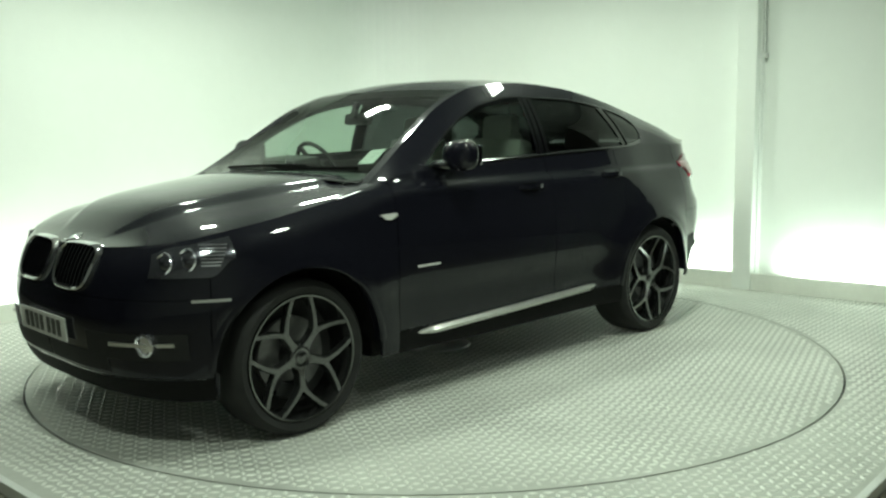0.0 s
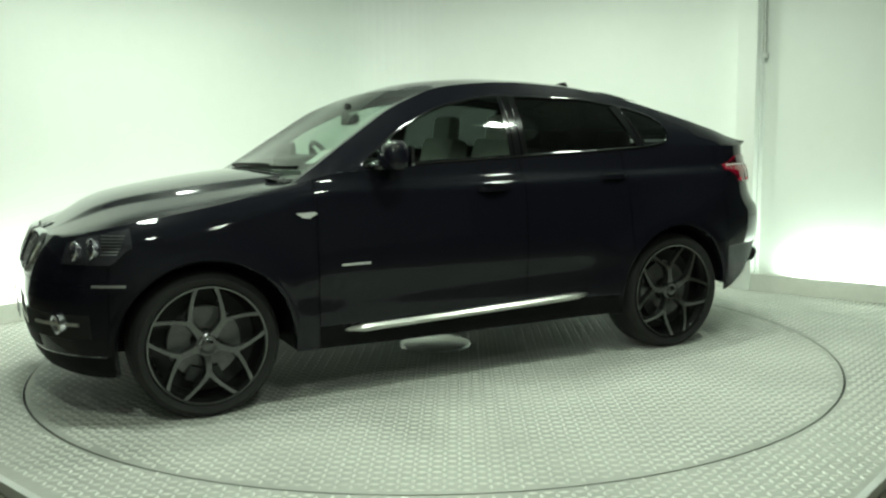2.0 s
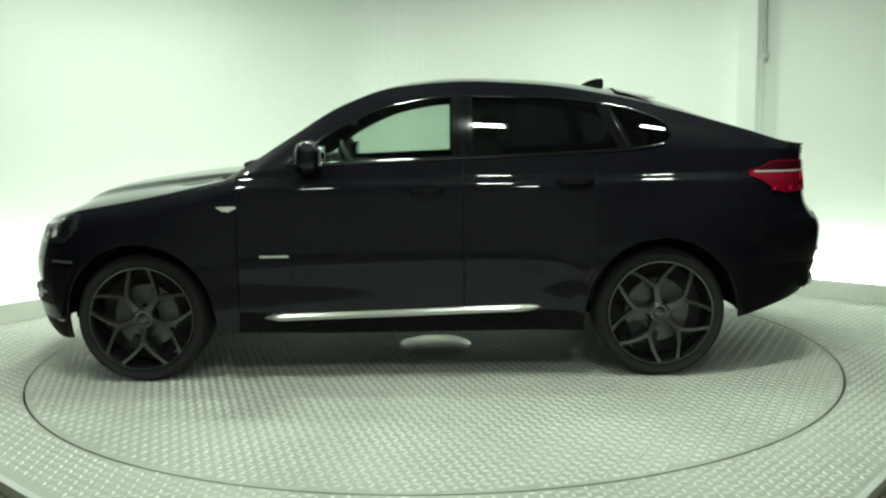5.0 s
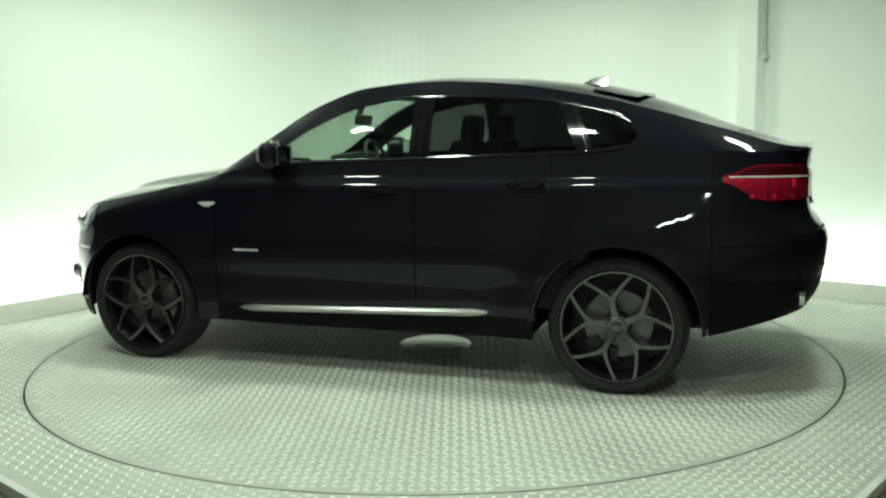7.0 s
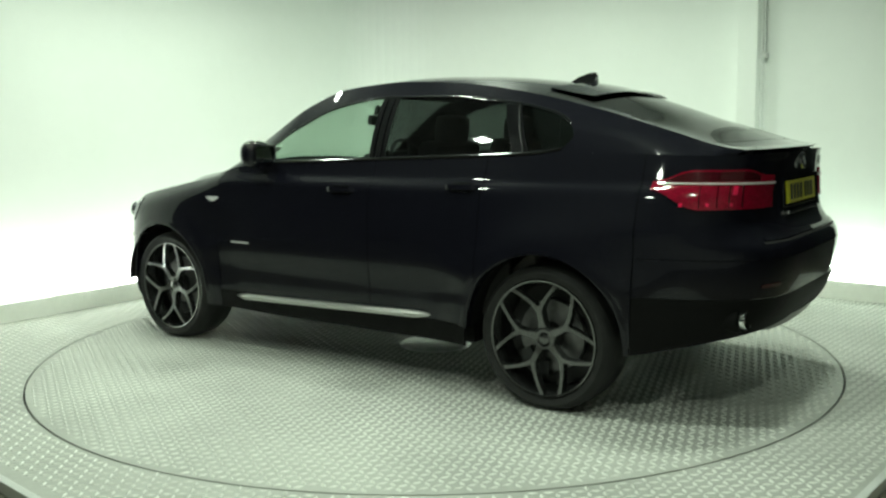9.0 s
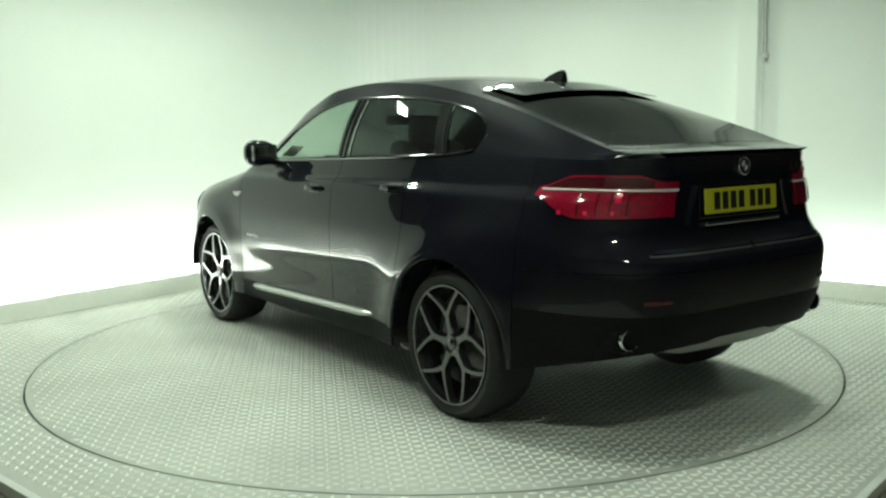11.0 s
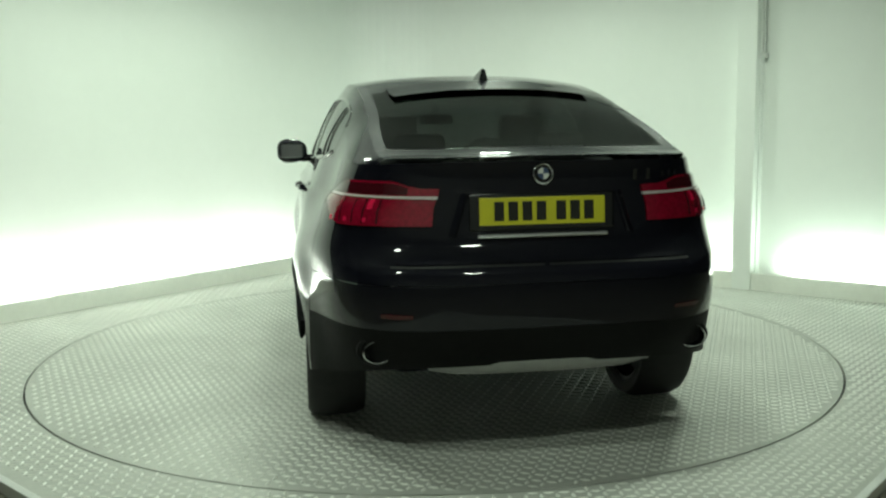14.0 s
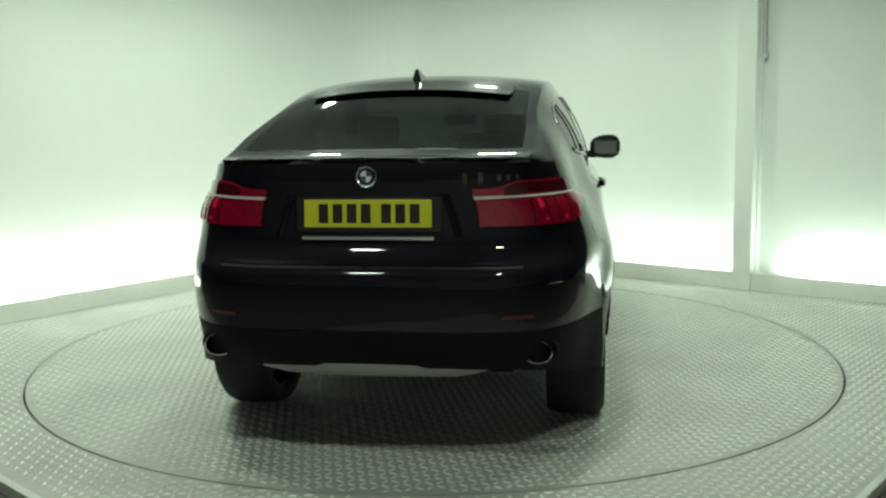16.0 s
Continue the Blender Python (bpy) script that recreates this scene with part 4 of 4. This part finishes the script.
    # wheel arch lips
    for wx in (WHEEL_X, -WHEEL_X):
        grid = []
        for i in range(37):
            a = radians(2 + 176 * i / 36)
            row = []
            for r, o in ((ARCH_R - 0.010, -0.05), (ARCH_R - 0.010, -0.004), (ARCH_R - 0.004, 0.003), (ARCH_R + 0.010, 0.004), (ARCH_R + 0.034, -0.003)):
                x, z = wx + r * math.cos(a), HUB_Z + r * math.sin(a)
                q = side(x, max(z, 0.24))
                row.append(Vector((x, (q.y + o) * sign, z)))
            grid.append(row)
        part("arch_lip", sheet(grid), PAINT, car, "", True)

# ---- front ----
for sign in (1, -1):
    # headlamps
    st = spaced(1.80, 2.165, 16)
    low = lambda x: 0.795 + 0.075 * ease((1.92 - x) / 0.12)
    high = lambda x: top_edge(x) - 0.022 - 0.02 * ease((x - 2.10) / 0.07)
    lamp = patch("headlamp", st, low, high, 5, 0.006, LAMP_DARK, sign, None, "dark headlamp with bright reflectors")
    for hx, hz, r in ((2.03, 0.868, 0.042), (2.12, 0.855, 0.038)):
        p, n = skin(hx, hz, sign, 0.006)
        n = (n + Vector((1.2, 0, 0))).normalized()
        part("lamp_ring", lathe([(r, 0.0), (r + 0.006, 0.006), (r + 0.010, 0.0), (r + 0.006, -0.02), (r, -0.02)], 28, shifted(facing(p, n))), LAMP_BRIGHT, lamp, "", True)
        part("lamp_lens", lathe([(0.0, 0.012), (r * 0.6, 0.008), (r, -0.006), (0.0, -0.01)], 28, shifted(facing(p, n)), False), LAMP_DARK, lamp, "", True)
    for k in range(7):
        z0 = 0.842 + 0.0135 * k
        patch("reflector_rib", spaced(1.825 + 0.008 * (6 - k), 1.965, 5), lambda x: z0, lambda x: z0 + 0.006, 1, 0.010, LAMP_BRIGHT, sign, lamp)
    # fog lamp, its bar and the side intake
    p, n = skin(x_at(0.71, 0.512), 0.512, sign, -0.004)
    n = (n + Vector((0.8, 0, 0))).normalized()
    intake = patch("side_intake", spaced(x_at(0.84, 0.49), x_at(0.40, 0.49), 10), lambda x: 0.440, lambda x: 0.555, 3, 0.003, HOLE, sign, None, "dark side intake")
    patch("intake_bar", spaced(x_at(0.80, 0.51), x_at(0.55, 0.51), 8), lambda x: 0.503, lambda x: 0.517, 1, 0.014, SATIN, sign, intake, "silver bar across the intake")
    fog = part("fog_lamp", lathe([(0.0, 0.016), (0.036, 0.014), (0.044, 0.026), (0.052, 0.022), (0.056, -0.03), (0.0, -0.03)], 32, shifted(facing(p, n)), False), LAMP_BRIGHT, car, "round fog lamp", True)
    # kidney-shaped grille: bright frame, dark mesh and upright bars
    cy = 0.215 * sign
    pts = []
    for i in range(40):
        a = 2 * math.pi * i / 40
        c, s = math.cos(a), math.sin(a)
        ky = 0.180 * math.copysign(abs(c) ** 0.55, c)
        kz = 0.104 * math.copysign(abs(s) ** 0.55, s)
        ky *= 1.0 + 0.10 * kz / 0.104
        pts.append((cy + ky, 0.820 + kz))

    def face_x(y, z):
        return side(x_at(max(abs(y), 0.02), z), z).x
    grid = []
    for k in range(41):
        y, z = pts[k % 40]
        yi, zi = cy + (y - cy) * 0.90, 0.820 + (z - 0.820) * 0.87
        grid.append([Vector((face_x(y, z) - 0.01, y, z)), Vector((face_x(y, z) + 0.014, y, z)), Vector((face_x(yi, zi) + 0.020, (y + yi) / 2, (z + zi) / 2)), Vector((face_x(yi, zi) + 0.012, yi, zi)), Vector((face_x(yi, zi) - 0.01, yi, zi))])
    grille = part("grille", sheet(grid), CHROME, car, "bright kidney-shaped grille frame", True)
    grid = [[Vector((face_x(cy + (y - cy) * q, 0.820 + (z - 0.820) * q) + 0.003, cy + (y - cy) * q, 0.820 + (z - 0.820) * q)) for q in (0.95, 0.6, 0.25, 0.0)] for y, z in pts + pts[:1]]
    part("grille_back", sheet(grid), HOLE, grille)
    for k in range(9):
        y = cy + (-0.136 + 0.034 * k)
        grid = []
        for j in range(7):
            z = 0.820 - 0.084 + 0.028 * j
            x = face_x(y, z)
            grid.append([Vector((x, y - 0.005, z)), Vector((x + 0.014, y - 0.003, z)), Vector((x + 0.014, y + 0.003, z)), Vector((x, y + 0.005, z))])
        part("grille_bar", sheet(grid), GLOSS_BLACK, grille)
# centre intake under the plate
for sign in (1, -1):
    patch("lower_intake", spaced(x_at(0.52, 0.42), x_at(0.012, 0.42), 12), lambda x: 0.375, lambda x: 0.462, 3, 0.003, HOLE, sign, None, "dark lower intake")

# wipers on the windscreen
for y0, y1, lift in ((-0.45, 0.28, 0.016), (0.08, 0.66, 0.018)):
    bm = bmesh.new()
    for k in range(10):
        u0, u1 = k / 10, (k + 1) / 10

        def spot(u):
            y = y0 + (y1 - y0) * u
            x = 0.995 - 0.035 * u - 0.10 * (y / 0.75) ** 2
            q = top_rows([x + 0.10 * (y / 0.75) ** 2], y / edge_y(x), y / edge_y(x) + 0.01, 1)[0][0]
            return Vector((q.x, y, q.z + lift))
        a, b = spot(u0), spot(u1)
        vs = [bm.verts.new(v + o) for v in (a, b) for o in (Vector((0.010, 0, -0.008)), Vector((0.008, 0, 0.010)), Vector((-0.010, 0, 0.008)), Vector((-0.010, 0, -0.010)))]
        for i in range(4):
            j = (i + 1) % 4
            bm.faces.new((vs[i], vs[j], vs[4 + j], vs[4 + i]))
    bmesh.ops.transform(bm, matrix=CAR_SHIFT, verts=bm.verts)
    bmesh.ops.remove_doubles(bm, verts=bm.verts, dist=1e-4)
    part("wiper", bm, PLASTIC, car, "black wiper")
part("cowl", sheet(top_rows(spaced(1.10, 1.045, 3), -0.95, 0.95, 20, 0.004)), PLASTIC, car, "black cowl below the windscreen")


# ---- inside the cabin ----
def put(bm, x, y, z, lean=0):
    bmesh.ops.transform(bm, matrix=shifted(pose(x, y, z, 0, lean, 0)), verts=bm.verts)
    return bm


for y in (0.38, -0.38):
    s = part("front_seat", put(box(-0.26, 0.26, -0.25, 0.25, -0.09, 0.09, 0.05), -0.12, y, 0.66), LEATHER, car, "grey leather front seat", True)
    part("seat_back", put(box(-0.075, 0.075, -0.24, 0.24, -0.34, 0.34, 0.06), -0.45, y, 1.01, -14), LEATHER, s, "", True)
    part("headrest", put(box(-0.05, 0.05, -0.13, 0.13, -0.085, 0.085, 0.045), -0.535, y, 1.405, -8), LEATHER, s, "", True)
for y in (0.36, -0.36):
    s = part("rear_seat", put(box(-0.26, 0.24, -0.32, 0.32, -0.10, 0.09, 0.05), -1.02, y, 0.68), LEATHER, car, "grey leather rear seat", True)
    part("seat_back", put(box(-0.07, 0.07, -0.32, 0.32, -0.26, 0.28, 0.05), -1.33, y, 0.98, -18), LEATHER, s, "", True)
    part("headrest", put(box(-0.05, 0.05, -0.13, 0.13, -0.07, 0.07, 0.04), -1.43, y, 1.315, -10), LEATHER, s, "", True)
rows = []
for i in range(13):
    y = -0.72 + 1.44 * i / 12
    k = 1 - 0.10 * (abs(y) / 0.72) ** 2
    rows.append([Vector((0.96, y, 1.10)), Vector((0.80, y, 1.165 * 1.0)), Vector((0.62, y, 1.17)), Vector((0.50, y, 1.13)), Vector((0.46, y, 1.0)), Vector((0.52, y, 0.7))])
part("dashboard", sheet(rows, True), DASH, car, "dark dashboard", True)
hood = part("instrument_hood", put(box(-0.10, 0.12, -0.17, 0.17, -0.045, 0.045, 0.035), 0.57, -0.37, 1.205, 6), DASH, car, "dark instrument hood", True)
bm = bmesh.new()
prof = [(0.185 + 0.014 * math.cos(2 * math.pi * k / 10), 0.014 * math.sin(2 * math.pi * k / 10)) for k in range(10)]
add_lathe(bm, prof, 40, shifted(pose(0.37, -0.37, 1.165, 0, -64, 0)))
wheel_in = part("steering_wheel", bm, DASH, car, "black steering wheel", True)
for a in (90, 210, 330):
    part("steering_spoke", box(0.0, 0.18, -0.018, 0.018, -0.012, 0.004, 0.004, shifted(pose(0.37, -0.37, 1.165, 0, -64, 0) @ pose(0, 0, 0, 0, 0, a))), DASH, wheel_in)
part("steering_boss", lathe([(0.0, 0.02), (0.05, 0.016), (0.07, -0.01), (0.0, -0.04)], 24, shifted(pose(0.37, -0.37, 1.165, 0, -64, 0)), False), DASH, wheel_in, "", True)
part("interior_mirror", put(box(-0.02, 0.02, -0.115, 0.115, -0.035, 0.035, 0.016), 0.335, 0, 1.475, -10), DASH, car, "black interior mirror", True)
part("mirror_stalk", put(box(-0.015, 0.015, -0.02, 0.02, -0.05, 0.05, 0.006), 0.36, 0, 1.525, -20), DASH, car)
part("headlining", sheet([[Vector((p.x, p.y * 0.94, p.z - 0.035)) for p in r] for r in top_rows(spaced(0.16, -1.34, 12), -0.95, 0.95, 12)]), DASH, car, "dark headlining", True)
part("parcel_shelf", box(-2.1, -1.42, -0.62, 0.62, 1.14, 1.165, 0.006, CAR_SHIFT), DASH, car, "black parcel shelf")
for sign in (1, -1):
    part("door_lining", box(-1.2, 0.85, 0.80 * sign - 0.02, 0.80 * sign + 0.02, 0.42, 1.20, 0.015, CAR_SHIFT), DASH, car, "dark door lining")
# parking sticker on the windscreen
rows = [top_rows([x], 0.73, 0.87, 4, -0.008)[0] for x in spaced(0.875, 0.755, 4)]
sticker = part("screen_sticker", sheet(rows), PAPER, car, "white paper sticker inside the windscreen")
for k in range(3):
    part("print_bar", sheet([top_rows([x], 0.755, 0.845 - 0.02 * k, 2, -0.0065)[0] for x in (0.785 + 0.025 * k, 0.795 + 0.025 * k)]), DULL_STEEL, sticker)


def motions():
    rows = [(k * 0.5, pose(0, 0, 0, 0, 0, TURN_START + TURN_RATE * k * 0.5)) for k in range(33)]
    walk(table, rows)
    walk(car, rows)


motions()
